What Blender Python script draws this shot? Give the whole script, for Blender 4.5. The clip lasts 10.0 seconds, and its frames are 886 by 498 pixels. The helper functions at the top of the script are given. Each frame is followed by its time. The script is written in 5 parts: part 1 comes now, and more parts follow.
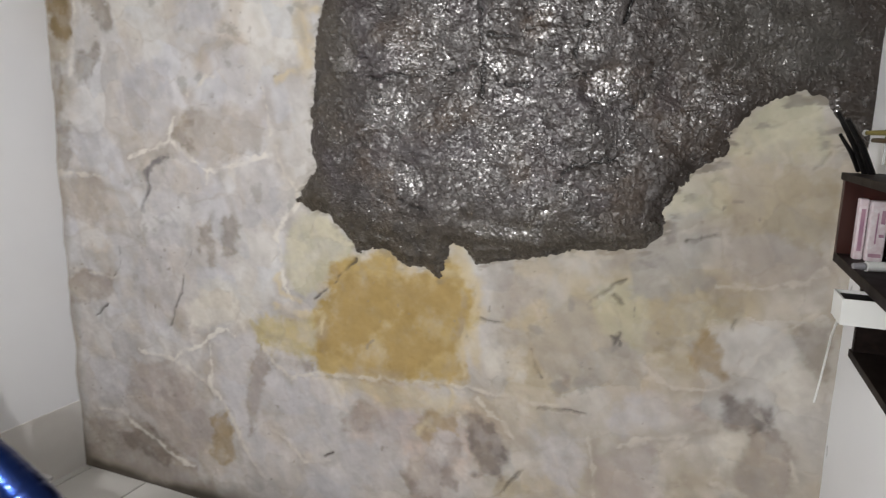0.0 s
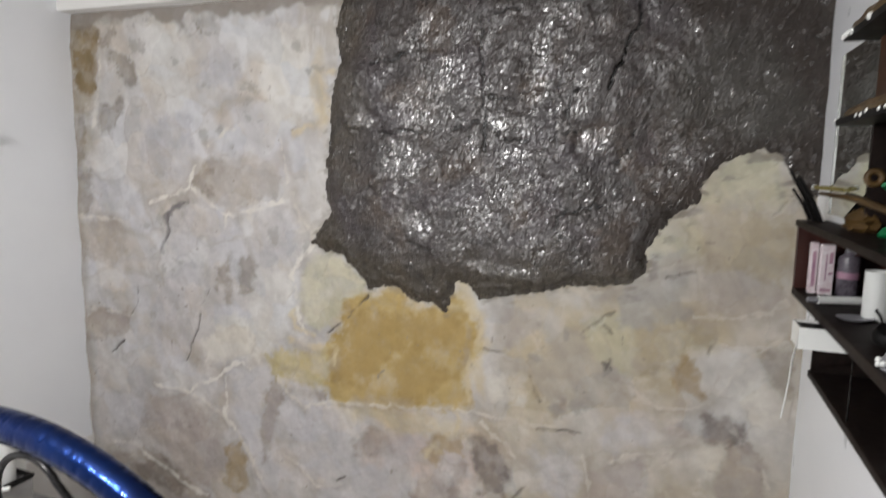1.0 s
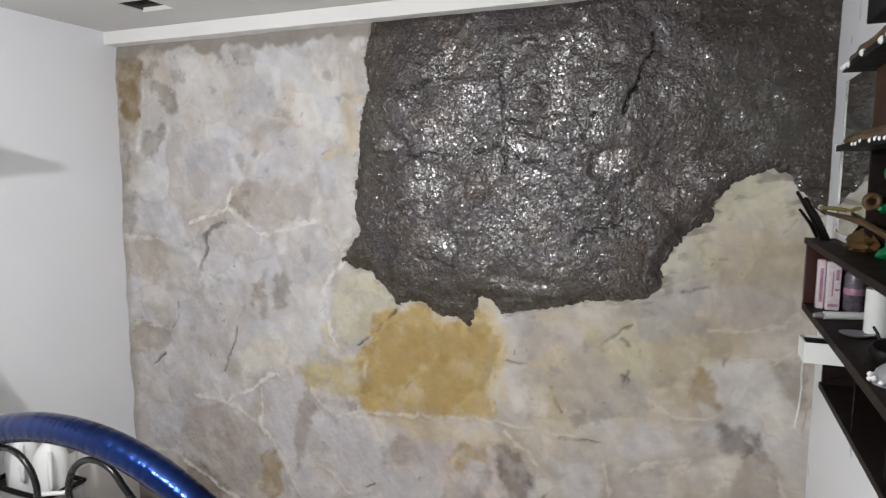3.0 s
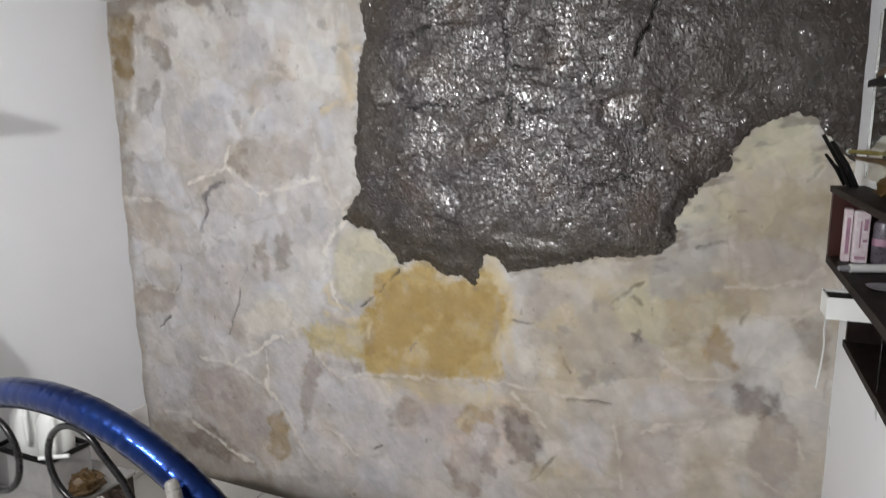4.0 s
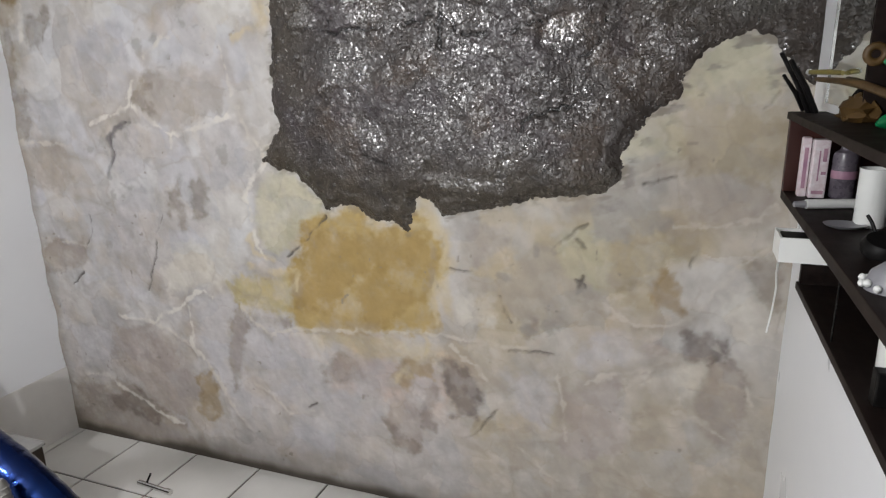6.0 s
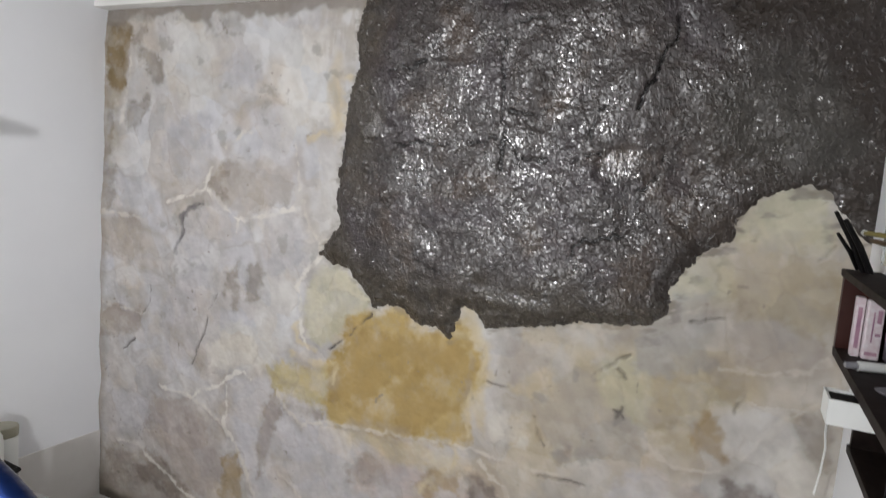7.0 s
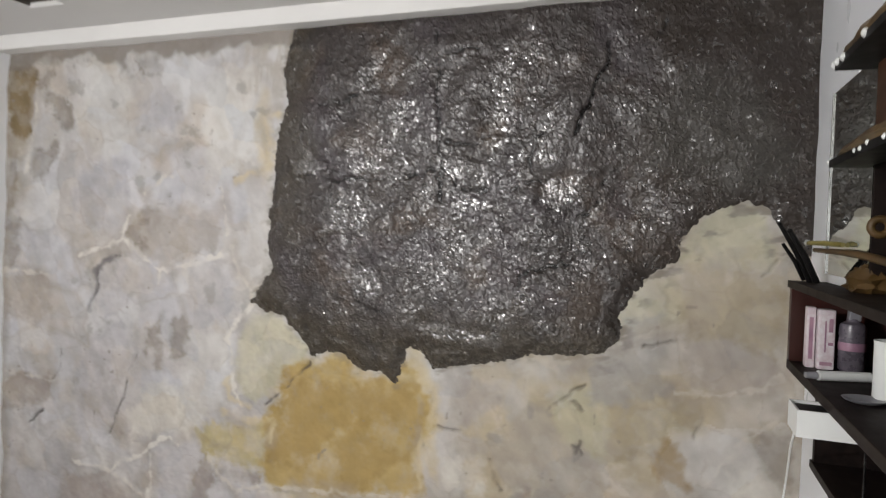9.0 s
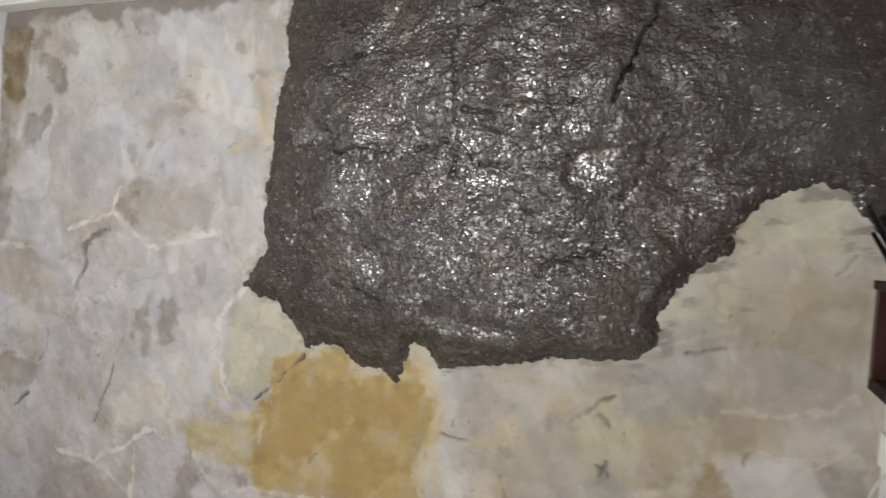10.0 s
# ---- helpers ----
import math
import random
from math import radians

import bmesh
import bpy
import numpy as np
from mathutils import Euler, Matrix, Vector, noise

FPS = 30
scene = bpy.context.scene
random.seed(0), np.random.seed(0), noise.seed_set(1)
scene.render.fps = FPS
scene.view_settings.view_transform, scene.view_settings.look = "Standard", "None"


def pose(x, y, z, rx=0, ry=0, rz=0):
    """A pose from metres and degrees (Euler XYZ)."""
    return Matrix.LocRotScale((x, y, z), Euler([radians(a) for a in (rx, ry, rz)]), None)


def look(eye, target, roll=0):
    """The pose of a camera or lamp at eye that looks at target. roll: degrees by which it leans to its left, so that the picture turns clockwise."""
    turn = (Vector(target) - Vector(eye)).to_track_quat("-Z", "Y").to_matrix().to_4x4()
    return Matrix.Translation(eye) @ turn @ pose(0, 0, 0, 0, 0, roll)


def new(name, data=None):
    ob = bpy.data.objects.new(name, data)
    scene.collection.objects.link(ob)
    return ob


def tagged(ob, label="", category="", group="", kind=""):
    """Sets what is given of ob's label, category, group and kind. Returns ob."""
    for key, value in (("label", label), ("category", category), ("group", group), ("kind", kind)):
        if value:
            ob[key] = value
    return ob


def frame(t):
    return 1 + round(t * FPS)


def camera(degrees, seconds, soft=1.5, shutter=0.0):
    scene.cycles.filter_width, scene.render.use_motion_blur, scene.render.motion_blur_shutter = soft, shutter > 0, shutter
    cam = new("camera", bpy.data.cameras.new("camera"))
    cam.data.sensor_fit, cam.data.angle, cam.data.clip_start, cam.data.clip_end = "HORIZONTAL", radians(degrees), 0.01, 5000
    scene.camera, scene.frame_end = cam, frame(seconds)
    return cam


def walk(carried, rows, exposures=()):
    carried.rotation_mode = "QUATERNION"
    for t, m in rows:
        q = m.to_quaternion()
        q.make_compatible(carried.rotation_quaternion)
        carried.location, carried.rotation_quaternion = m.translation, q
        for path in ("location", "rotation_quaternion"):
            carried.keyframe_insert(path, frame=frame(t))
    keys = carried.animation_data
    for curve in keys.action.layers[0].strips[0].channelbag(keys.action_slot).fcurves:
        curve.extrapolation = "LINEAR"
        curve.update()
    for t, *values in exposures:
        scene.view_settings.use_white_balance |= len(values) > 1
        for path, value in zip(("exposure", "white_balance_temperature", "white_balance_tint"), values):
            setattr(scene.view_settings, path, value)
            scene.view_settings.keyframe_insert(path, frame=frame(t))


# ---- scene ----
cam = camera(69.9, 10.0, soft=1.2, shutter=0.45)
PATH = [
    (0, (1.006, 0.225, 1.579), (0.258, 2.046, 1.222), 1.2),
    (0.5, (0.979, 0.065, 1.635), (0.193, 1.861, 1.242), 1.0),
    (1, (0.975, -0.024, 1.642), (0.301, 1.84, 1.381), 1.0),
    (1.5, (0.999, -0.061, 1.685), (0.367, 1.835, 1.618), 1.7),
    (2, (1.01, -0.098, 1.696), (0.337, 1.784, 1.611), 2.5),
    (2.5, (1.011, -0.135, 1.696), (0.328, 1.735, 1.509), 1.0),
    (3.8, (1.031, -0.057, 1.664), (0.194, 1.734, 1.363), 0.0),
    (4, (1.037, -0.016, 1.656), (0.238, 1.783, 1.304), -0.8),
    (4.5, (1.052, 0.088, 1.637), (0.243, 1.861, 1.187), -0.2),
    (5, (1.065, 0.14, 1.633), (0.221, 1.888, 1.153), -1.3),
    (5.2, (1.064, 0.155, 1.627), (0.292, 1.932, 1.133), -2.6),
    (6.3, (1.079, 0.224, 1.614), (0.395, 2.026, 1.084), -1.3),
    (6.5, (1.083, 0.207, 1.627), (0.317, 2.012, 1.23), 1.1),
    (7, (1.08, 0.188, 1.654), (0.231, 1.985, 1.43), 4.4),
    (7.5, (1.068, 0.172, 1.675), (0.146, 1.947, 1.653), 6.1),
    (8, (1.055, 0.161, 1.69), (0.224, 1.977, 1.786), 5.8),
    (8.5, (1.022, 0.142, 1.67), (0.216, 1.973, 1.672), 3.1),
    (9, (1.024, 0.258, 1.597), (0.356, 2.143, 1.545), 1.9),
    (9.5, (1.039, 0.445, 1.572), (0.376, 2.33, 1.493), 2.9),
    (10, (0.999, 0.523, 1.557), (0.23, 2.368, 1.487), 3.8),
]
BALANCE = [(0, 0.0, 6500), (0.5, -0.02, 6450), (1, -0.02, 6430), (1.5, 0.03, 6410), (2, 0.04, 6360), (2.5, 0.04, 6300), (4, 0.0, 6370), (5, -0.02, 6380),
           (6.5, -0.04, 6320), (7, -0.04, 6290), (7.5, 0.02, 6230), (8, -0.02, 6300), (8.5, 0.02, 6430), (9, -0.03, 6500), (10, -0.03, 6500)]
walk(cam, [(t, look(eye, target, roll)) for t, eye, target, roll in PATH], [(t, stops, kelvin, 11) for t, stops, kelvin in BALANCE])

# ---- light: one ceiling lamp behind the camera, the rest is bounced light ----
XL, XR, YW, YB, ZC = -1.60, 1.38, 2.155, -3.0, 2.34
LAMP = (-0.20, -0.30, 1.96)
world = bpy.data.worlds.new("world")
world.use_nodes = True
world.node_tree.nodes["Background"].inputs["Color"].default_value = (0.8, 0.9, 1.0, 1)
world.node_tree.nodes["Background"].inputs["Strength"].default_value = 0.02
scene.world = world
bulb_light = bpy.data.lights.new("ceiling_lamp_light", "POINT")
bulb_light.energy, bulb_light.shadow_soft_size, bulb_light.color = 95, 0.04, (1.0, 0.985, 0.965)
lamp_ob = new("ceiling_lamp_light", bulb_light)
lamp_ob.location = LAMP


# ---- materials ----
def ramp_mix(nt, fac, a, b):
    mix = nt.nodes.new("ShaderNodeMix")
    mix.data_type = "RGBA"
    mix.inputs["A"].default_value, mix.inputs["B"].default_value = (*a, 1), (*b, 1)
    nt.links.new(fac, mix.inputs["Factor"])
    return mix.outputs["Result"]


def noise_node(nt, scale, detail=4.0, rough=0.55, stretch=None):
    coord = nt.nodes.new("ShaderNodeTexCoord")
    tex = nt.nodes.new("ShaderNodeTexNoise")
    tex.inputs["Scale"].default_value, tex.inputs["Detail"].default_value, tex.inputs["Roughness"].default_value = scale, detail, rough
    if stretch:
        mapping = nt.nodes.new("ShaderNodeMapping")
        mapping.inputs["Scale"].default_value = stretch
        nt.links.new(coord.outputs["Object"], mapping.inputs["Vector"])
        nt.links.new(mapping.outputs["Vector"], tex.inputs["Vector"])
    else:
        nt.links.new(coord.outputs["Object"], tex.inputs["Vector"])
    return tex.outputs["Fac"]


def sharpen(nt, fac, low, high):
    node = nt.nodes.new("ShaderNodeMapRange")
    node.inputs["From Min"].default_value, node.inputs["From Max"].default_value = low, high
    nt.links.new(fac, node.inputs["Value"])
    return node.outputs["Result"]


def surface(name, a, b, scale=8.0, rough=0.6, rough_var=0.1, metal=0.0, bump=0.1, bump_scale=60.0, bump_dist=0.002, stretch=None, spec=0.5, coat=0.0):
    """Two tones mixed by noise, with uneven gloss and fine relief."""
    m = bpy.data.materials.new(name)
    m.use_nodes = True
    nt = m.node_tree
    bsdf = nt.nodes["Principled BSDF"]
    bsdf.inputs["Metallic"].default_value = metal
    bsdf.inputs["Specular IOR Level"].default_value = spec
    bsdf.inputs["Coat Weight"].default_value = coat
    bsdf.inputs["Coat Roughness"].default_value = 0.08
    fac = sharpen(nt, noise_node(nt, scale, 5.0, 0.6, stretch), 0.3, 0.7)
    nt.links.new(ramp_mix(nt, fac, a, b), bsdf.inputs["Base Color"])
    r = nt.nodes.new("ShaderNodeMapRange")
    r.inputs["To Min"].default_value, r.inputs["To Max"].default_value = max(0.02, rough - rough_var), min(1.0, rough + rough_var)
    nt.links.new(noise_node(nt, scale * 2.3, 3.0), r.inputs["Value"])
    nt.links.new(r.outputs["Result"], bsdf.inputs["Roughness"])
    if bump:
        node = nt.nodes.new("ShaderNodeBump")
        node.inputs["Strength"].default_value, node.inputs["Distance"].default_value = bump, bump_dist
        nt.links.new(noise_node(nt, bump_scale, 4.0, 0.6, stretch), node.inputs["Height"])
        nt.links.new(node.outputs["Normal"], bsdf.inputs["Normal"])
    return m


def rock_paint():
    """Painted mortar: the pigment layer of the mesh, broken up by fine grain and mottling."""
    m = bpy.data.materials.new("painted_mortar")
    m.use_nodes = True
    nt = m.node_tree
    bsdf = nt.nodes["Principled BSDF"]
    layer = nt.nodes.new("ShaderNodeAttribute")
    layer.attribute_name = "pigment"
    mottle = nt.nodes.new("ShaderNodeMix")
    mottle.data_type, mottle.blend_type = "RGBA", "OVERLAY"
    mottle.inputs["Factor"].default_value = 0.25
    tone = nt.nodes.new("ShaderNodeCombineColor")
    fac = noise_node(nt, 13.0, 5.0, 0.55)
    for socket in ("Red", "Green", "Blue"):
        nt.links.new(fac, tone.inputs[socket])
    nt.links.new(layer.outputs["Color"], mottle.inputs["A"])
    nt.links.new(tone.outputs["Color"], mottle.inputs["B"])
    nt.links.new(mottle.outputs["Result"], bsdf.inputs["Base Color"])
    bsdf.inputs["Roughness"].default_value = 0.72
    bsdf.inputs["Specular IOR Level"].default_value = 0.3
    node = nt.nodes.new("ShaderNodeBump")
    node.inputs["Strength"].default_value, node.inputs["Distance"].default_value = 0.28, 0.004
    nt.links.new(noise_node(nt, 60.0, 5.0, 0.6), node.inputs["Height"])
    nt.links.new(node.outputs["Normal"], bsdf.inputs["Normal"])
    return m


def wet_mortar():
    """Dark fresh wet coat; alpha sets gloss, highest at the chosen glint spots."""
    m = bpy.data.materials.new("wet_dark_coat")
    m.use_nodes = True
    nt = m.node_tree
    bsdf = nt.nodes["Principled BSDF"]
    layer = nt.nodes.new("ShaderNodeAttribute")
    layer.attribute_name = "pigment"
    mottle = nt.nodes.new("ShaderNodeMix")
    mottle.data_type, mottle.blend_type = "RGBA", "OVERLAY"
    mottle.inputs["Factor"].default_value = 0.5
    tone = nt.nodes.new("ShaderNodeCombineColor")
    fac = noise_node(nt, 45.0, 6.0, 0.65)
    for socket in ("Red", "Green", "Blue"):
        nt.links.new(fac, tone.inputs[socket])
    nt.links.new(layer.outputs["Color"], mottle.inputs["A"])
    nt.links.new(tone.outputs["Color"], mottle.inputs["B"])
    nt.links.new(mottle.outputs["Result"], bsdf.inputs["Base Color"])
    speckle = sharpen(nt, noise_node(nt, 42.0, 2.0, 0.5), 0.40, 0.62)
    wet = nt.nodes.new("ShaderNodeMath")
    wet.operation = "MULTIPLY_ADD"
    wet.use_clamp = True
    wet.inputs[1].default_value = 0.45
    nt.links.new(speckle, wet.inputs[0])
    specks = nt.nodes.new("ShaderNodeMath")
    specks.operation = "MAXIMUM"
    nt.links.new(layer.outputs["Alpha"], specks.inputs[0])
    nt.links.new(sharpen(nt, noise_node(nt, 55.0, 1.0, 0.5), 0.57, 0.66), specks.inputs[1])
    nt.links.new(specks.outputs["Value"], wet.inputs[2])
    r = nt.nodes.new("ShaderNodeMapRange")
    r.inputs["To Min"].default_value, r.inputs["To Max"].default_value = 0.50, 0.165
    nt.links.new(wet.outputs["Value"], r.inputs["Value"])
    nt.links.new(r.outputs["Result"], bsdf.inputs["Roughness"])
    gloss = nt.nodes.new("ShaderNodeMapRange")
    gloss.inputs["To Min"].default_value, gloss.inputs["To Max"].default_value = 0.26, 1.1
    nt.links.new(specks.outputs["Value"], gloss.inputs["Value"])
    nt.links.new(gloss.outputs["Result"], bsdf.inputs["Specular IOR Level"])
    coord = nt.nodes.new("ShaderNodeTexCoord")
    grains = nt.nodes.new("ShaderNodeTexVoronoi")
    grains.feature = "SMOOTH_F1"
    grains.inputs["Scale"].default_value, grains.inputs["Smoothness"].default_value = 115.0, 0.5
    nt.links.new(coord.outputs["Object"], grains.inputs["Vector"])
    dome = nt.nodes.new("ShaderNodeMath")
    dome.operation = "POWER"
    dome.inputs[1].default_value = 2.0
    nt.links.new(grains.outputs["Distance"], dome.inputs[0])
    first = nt.nodes.new("ShaderNodeBump")
    first.invert = True
    first.inputs["Strength"].default_value, first.inputs["Distance"].default_value = 1.0, 0.0011
    nt.links.new(dome.outputs["Value"], first.inputs["Height"])
    node = nt.nodes.new("ShaderNodeBump")
    node.inputs["Strength"].default_value, node.inputs["Distance"].default_value = 1.0, 0.0020
    nt.links.new(noise_node(nt, 52.0, 2.0, 0.55, (1.1, 1.0, 0.9)), node.inputs["Height"])
    nt.links.new(first.outputs["Normal"], node.inputs["Normal"])
    grit = nt.nodes.new("ShaderNodeBump")
    grit.inputs["Strength"].default_value, grit.inputs["Distance"].default_value = 1.0, 0.0019
    nt.links.new(sharpen(nt, noise_node(nt, 92.0, 1.0, 0.5, (1.1, 1.0, 0.9)), 0.50, 0.76), grit.inputs["Height"])
    nt.links.new(node.outputs["Normal"], grit.inputs["Normal"])
    nt.links.new(grit.outputs["Normal"], bsdf.inputs["Normal"])
    return m


WHITE_WALL = surface("white_wall_paint", (0.81, 0.82, 0.845), (0.855, 0.865, 0.885), 1.6, 0.55, 0.1, bump=0.12, bump_scale=140, bump_dist=0.001)
GLOSS_WALL = surface("white_gloss_paint", (0.80, 0.82, 0.85), (0.85, 0.865, 0.885), 2.0, 0.3, 0.08, bump=0.1, bump_scale=60, bump_dist=0.002)
GYPSUM = surface("white_gypsum", (0.78, 0.77, 0.75), (0.83, 0.82, 0.80), 3.0, 0.7, 0.1, bump=0.1, bump_scale=90, bump_dist=0.001)
CEILING = surface("ceiling_paint", (0.62, 0.61, 0.60), (0.67, 0.66, 0.64), 1.2, 0.8, 0.1, bump=0.1, bump_scale=120, bump_dist=0.001)
# insides of the ceiling openings: shade put into the colour, in two depths
SHADED_VOID = surface("shade_dark_void", (0.055, 0.048, 0.042), (0.09, 0.078, 0.068), 6.0, 0.9, 0.05, bump=0)
SHADED_HOLLOW = surface("half_shaded_cavity", (0.20, 0.175, 0.155), (0.30, 0.27, 0.24), 5.0, 0.9, 0.05, bump=0)
TILE = surface("white_ceramic_tile", (0.70, 0.69, 0.66), (0.77, 0.76, 0.73), 5.0, 0.22, 0.08, bump=0.05, bump_scale=20, bump_dist=0.001)
GROUT = surface("dirty_grout", (0.06, 0.052, 0.045), (0.13, 0.115, 0.10), 20.0, 0.9, 0.05, bump=0.3)
ROCK = rock_paint()
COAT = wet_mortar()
# dark wood, lowered further to carry the shade inside the niche
DARK_WOOD = surface("dark_varnished_wood_shaded", (0.009, 0.0065, 0.006), (0.020, 0.013, 0.011), 9.0, 0.55, 0.1, spec=0.12, stretch=(6, 0.6, 6), bump=0.15, bump_scale=30)
RED_WOOD = surface("red_brown_wood", (0.030, 0.0065, 0.004), (0.050, 0.012, 0.008), 7.0, 0.4, 0.1, stretch=(6, 6, 0.6), bump=0.15, bump_scale=30)
BROWN_WOOD = surface("brown_wood_panel", (0.036, 0.014, 0.006), (0.070, 0.028, 0.012), 6.0, 0.38, 0.1, stretch=(5, 0.7, 5), bump=0.15, bump_scale=25)
BARK_WOOD = surface("rustic_board_edge", (0.022, 0.013, 0.008), (0.20, 0.125, 0.045), 16.0, 0.45, 0.15, stretch=(1.5, 0.35, 1.5), bump=0.5, bump_scale=60, bump_dist=0.004)
BLACK = surface("black_paint", (0.004, 0.004, 0.004), (0.010, 0.009, 0.009), 12.0, 0.5, 0.12, spec=0.15, bump=0.1)
WHITE_PLASTIC = surface("white_plastic", (0.76, 0.78, 0.76), (0.82, 0.83, 0.81), 6.0, 0.35, 0.08, bump=0.03)
BLUE_VINYL = surface("blue_metallic_vinyl", (0.0004, 0.008, 0.060), (0.0008, 0.018, 0.105), 9.0, 0.19, 0.06, metal=0.85, bump=0.55, bump_scale=38, bump_dist=0.0035, spec=0.5, coat=0.14)
# clouded white plastic, greyed further for the shade it sits in
CLOUDED = surface("clouded_plastic_shaded", (0.11, 0.105, 0.09), (0.26, 0.25, 0.23), 20.0, 0.45, 0.1, bump=0.1)
IRON = surface("black_wrought_iron", (0.005, 0.005, 0.005), (0.012, 0.011, 0.011), 20.0, 0.26, 0.1, spec=0.25, bump=0.15)
CHROME = surface("worn_chrome", (0.62, 0.62, 0.60), (0.78, 0.77, 0.75), 15.0, 0.2, 0.1, metal=1.0, bump=0.05)
GREEN = surface("green_toy_plastic", (0.003, 0.12, 0.04), (0.006, 0.19, 0.065), 8.0, 0.3, 0.08, bump=0.05)
AMBER = surface("amber_brown_paper", (0.045, 0.024, 0.006), (0.125, 0.070, 0.020), 8.0, 0.5, 0.1, bump=0.15)
OLIVE = surface("olive_yellow_twig", (0.16, 0.13, 0.03), (0.26, 0.22, 0.07), 14.0, 0.5, 0.1, bump=0.2)
PINK_CARD = surface("pink_white_card", (0.60, 0.47, 0.50), (0.78, 0.75, 0.77), 60.0, 0.4, 0.1, bump=0)
RED_PRINT = surface("red_print", (0.30, 0.16, 0.24), (0.50, 0.30, 0.36), 18.0, 0.4, 0.1, bump=0)
GREY_PLASTIC = surface("grey_plastic", (0.20, 0.20, 0.22), (0.30, 0.30, 0.32), 8.0, 0.35, 0.1, bump=0.05)
WALL_FOOT = surface("beige_wall_foot", (0.71, 0.69, 0.665), (0.78, 0.76, 0.735), 6.0, 0.5, 0.1, bump=0.1)
OLIVE_PLASTIC = surface("pale_olive_plastic", (0.26, 0.25, 0.18), (0.38, 0.36, 0.28), 14.0, 0.4, 0.1, bump=0.1)
SLATE = surface("dull_grey_board", (0.26, 0.255, 0.25), (0.38, 0.37, 0.36), 9.0, 0.6, 0.1, bump=0.15)
CARD = surface("dark_crate_wood", (0.018, 0.012, 0.008), (0.05, 0.032, 0.02), 12.0, 0.8, 0.1, bump=0.1)
SMOKY = surface("smoky_plastic", (0.075, 0.065, 0.08), (0.17, 0.15, 0.18), 30.0, 0.28, 0.08, bump=0.05)
LEATHER = surface("dark_brown_leather", (0.022, 0.011, 0.006), (0.060, 0.028, 0.013), 14.0, 0.42, 0.1, bump=0.5, bump_scale=50, bump_dist=0.004)
BRASS = surface("tarnished_brass", (0.10, 0.085, 0.025), (0.22, 0.18, 0.06), 10.0, 0.35, 0.1, metal=0.6, bump=0.1)
MIRROR = bpy.data.materials.new("mirror_glass")
MIRROR.use_nodes = True
MIRROR.node_tree.nodes["Principled BSDF"].inputs["Metallic"].default_value = 1.0
MIRROR.node_tree.nodes["Principled BSDF"].inputs["Roughness"].default_value = 0.03
MIRROR.node_tree.nodes["Principled BSDF"].inputs["Base Color"].default_value = (0.72, 0.76, 0.74, 1)


# ---- mesh helpers ----
def part(name, bm, material, parent=None, label="", smooth=False):
    me = bpy.data.meshes.new(name)
    bmesh.ops.recalc_face_normals(bm, faces=bm.faces)
    bm.to_mesh(me)
    bm.free()
    me.materials.append(material)
    if smooth:
        me.polygons.foreach_set("use_smooth", [True] * len(me.polygons))
        me.set_sharp_from_angle(angle=radians(40))
    ob = new(name, me)
    ob.parent = parent
    if label:
        ob["label"] = label
    return ob


def empty(name, at=(0, 0, 0)):
    ob = new(name)
    ob.location = at
    ob.empty_display_size = 0.05
    return ob


def add_box(bm, x0, x1, y0, y1, z0, z1, bevel=0.0, m=None):
    made = bmesh.ops.create_cube(bm, size=1.0, matrix=Matrix.LocRotScale(((x0 + x1) / 2, (y0 + y1) / 2, (z0 + z1) / 2), None, (x1 - x0, y1 - y0, z1 - z0)))
    if m:
        bmesh.ops.transform(bm, matrix=m, verts=made["verts"])
    if bevel:
        edges = list({e for v in made["verts"] for e in v.link_edges})
        bmesh.ops.bevel(bm, geom=edges, offset=bevel, segments=2, affect="EDGES", profile=0.6)
    return bm


def box(x0, x1, y0, y1, z0, z1, bevel=0.0, m=None):
    return add_box(bmesh.new(), x0, x1, y0, y1, z0, z1, bevel, m)


def lathe(profile, steps=28, m=None, bm=None):
    """A turned body from (radius, height) pairs round the z axis."""
    bm = bm or bmesh.new()
    rings = []
    for r, z in profile:
        rings.append([bm.verts.new((r * math.cos(2 * math.pi * i / steps), r * math.sin(2 * math.pi * i / steps), z)) for i in range(steps)])
    for a, b in zip(rings, rings[1:]):
        for i in range(steps):
            bm.faces.new((a[i], a[(i + 1) % steps], b[(i + 1) % steps], b[i]))
    bm.faces.new(rings[0][::-1])
    bm.faces.new(rings[-1])
    if m:
        bmesh.ops.transform(bm, matrix=m, verts=[v for ring in rings for v in ring])
    return bm


def tube(points, radii, steps=12, bm=None):
    """A round bar along points; radii is one number or one per point."""
    bm = bm or bmesh.new()
    pts = [Vector(p) for p in points]
    radii = radii if hasattr(radii, "__len__") else [radii] * len(pts)
    rings, side = [], None
    for i, p in enumerate(pts):
        way = (pts[min(i + 1, len(pts) - 1)] - pts[max(i - 1, 0)]).normalized()
        if side is None:
            side = way.orthogonal().normalized()
        side = (side - way * side.dot(way)).normalized()
        up = way.cross(side)
        rings.append([bm.verts.new(p + (side * math.cos(a) + up * math.sin(a)) * radii[i]) for a in (2 * math.pi * k / steps for k in range(steps))])
    for a, b in zip(rings, rings[1:]):
        for k in range(steps):
            bm.faces.new((a[k], a[(k + 1) % steps], b[(k + 1) % steps], b[k]))
    bm.faces.new(rings[0][::-1])
    bm.faces.new(rings[-1])
    return bm


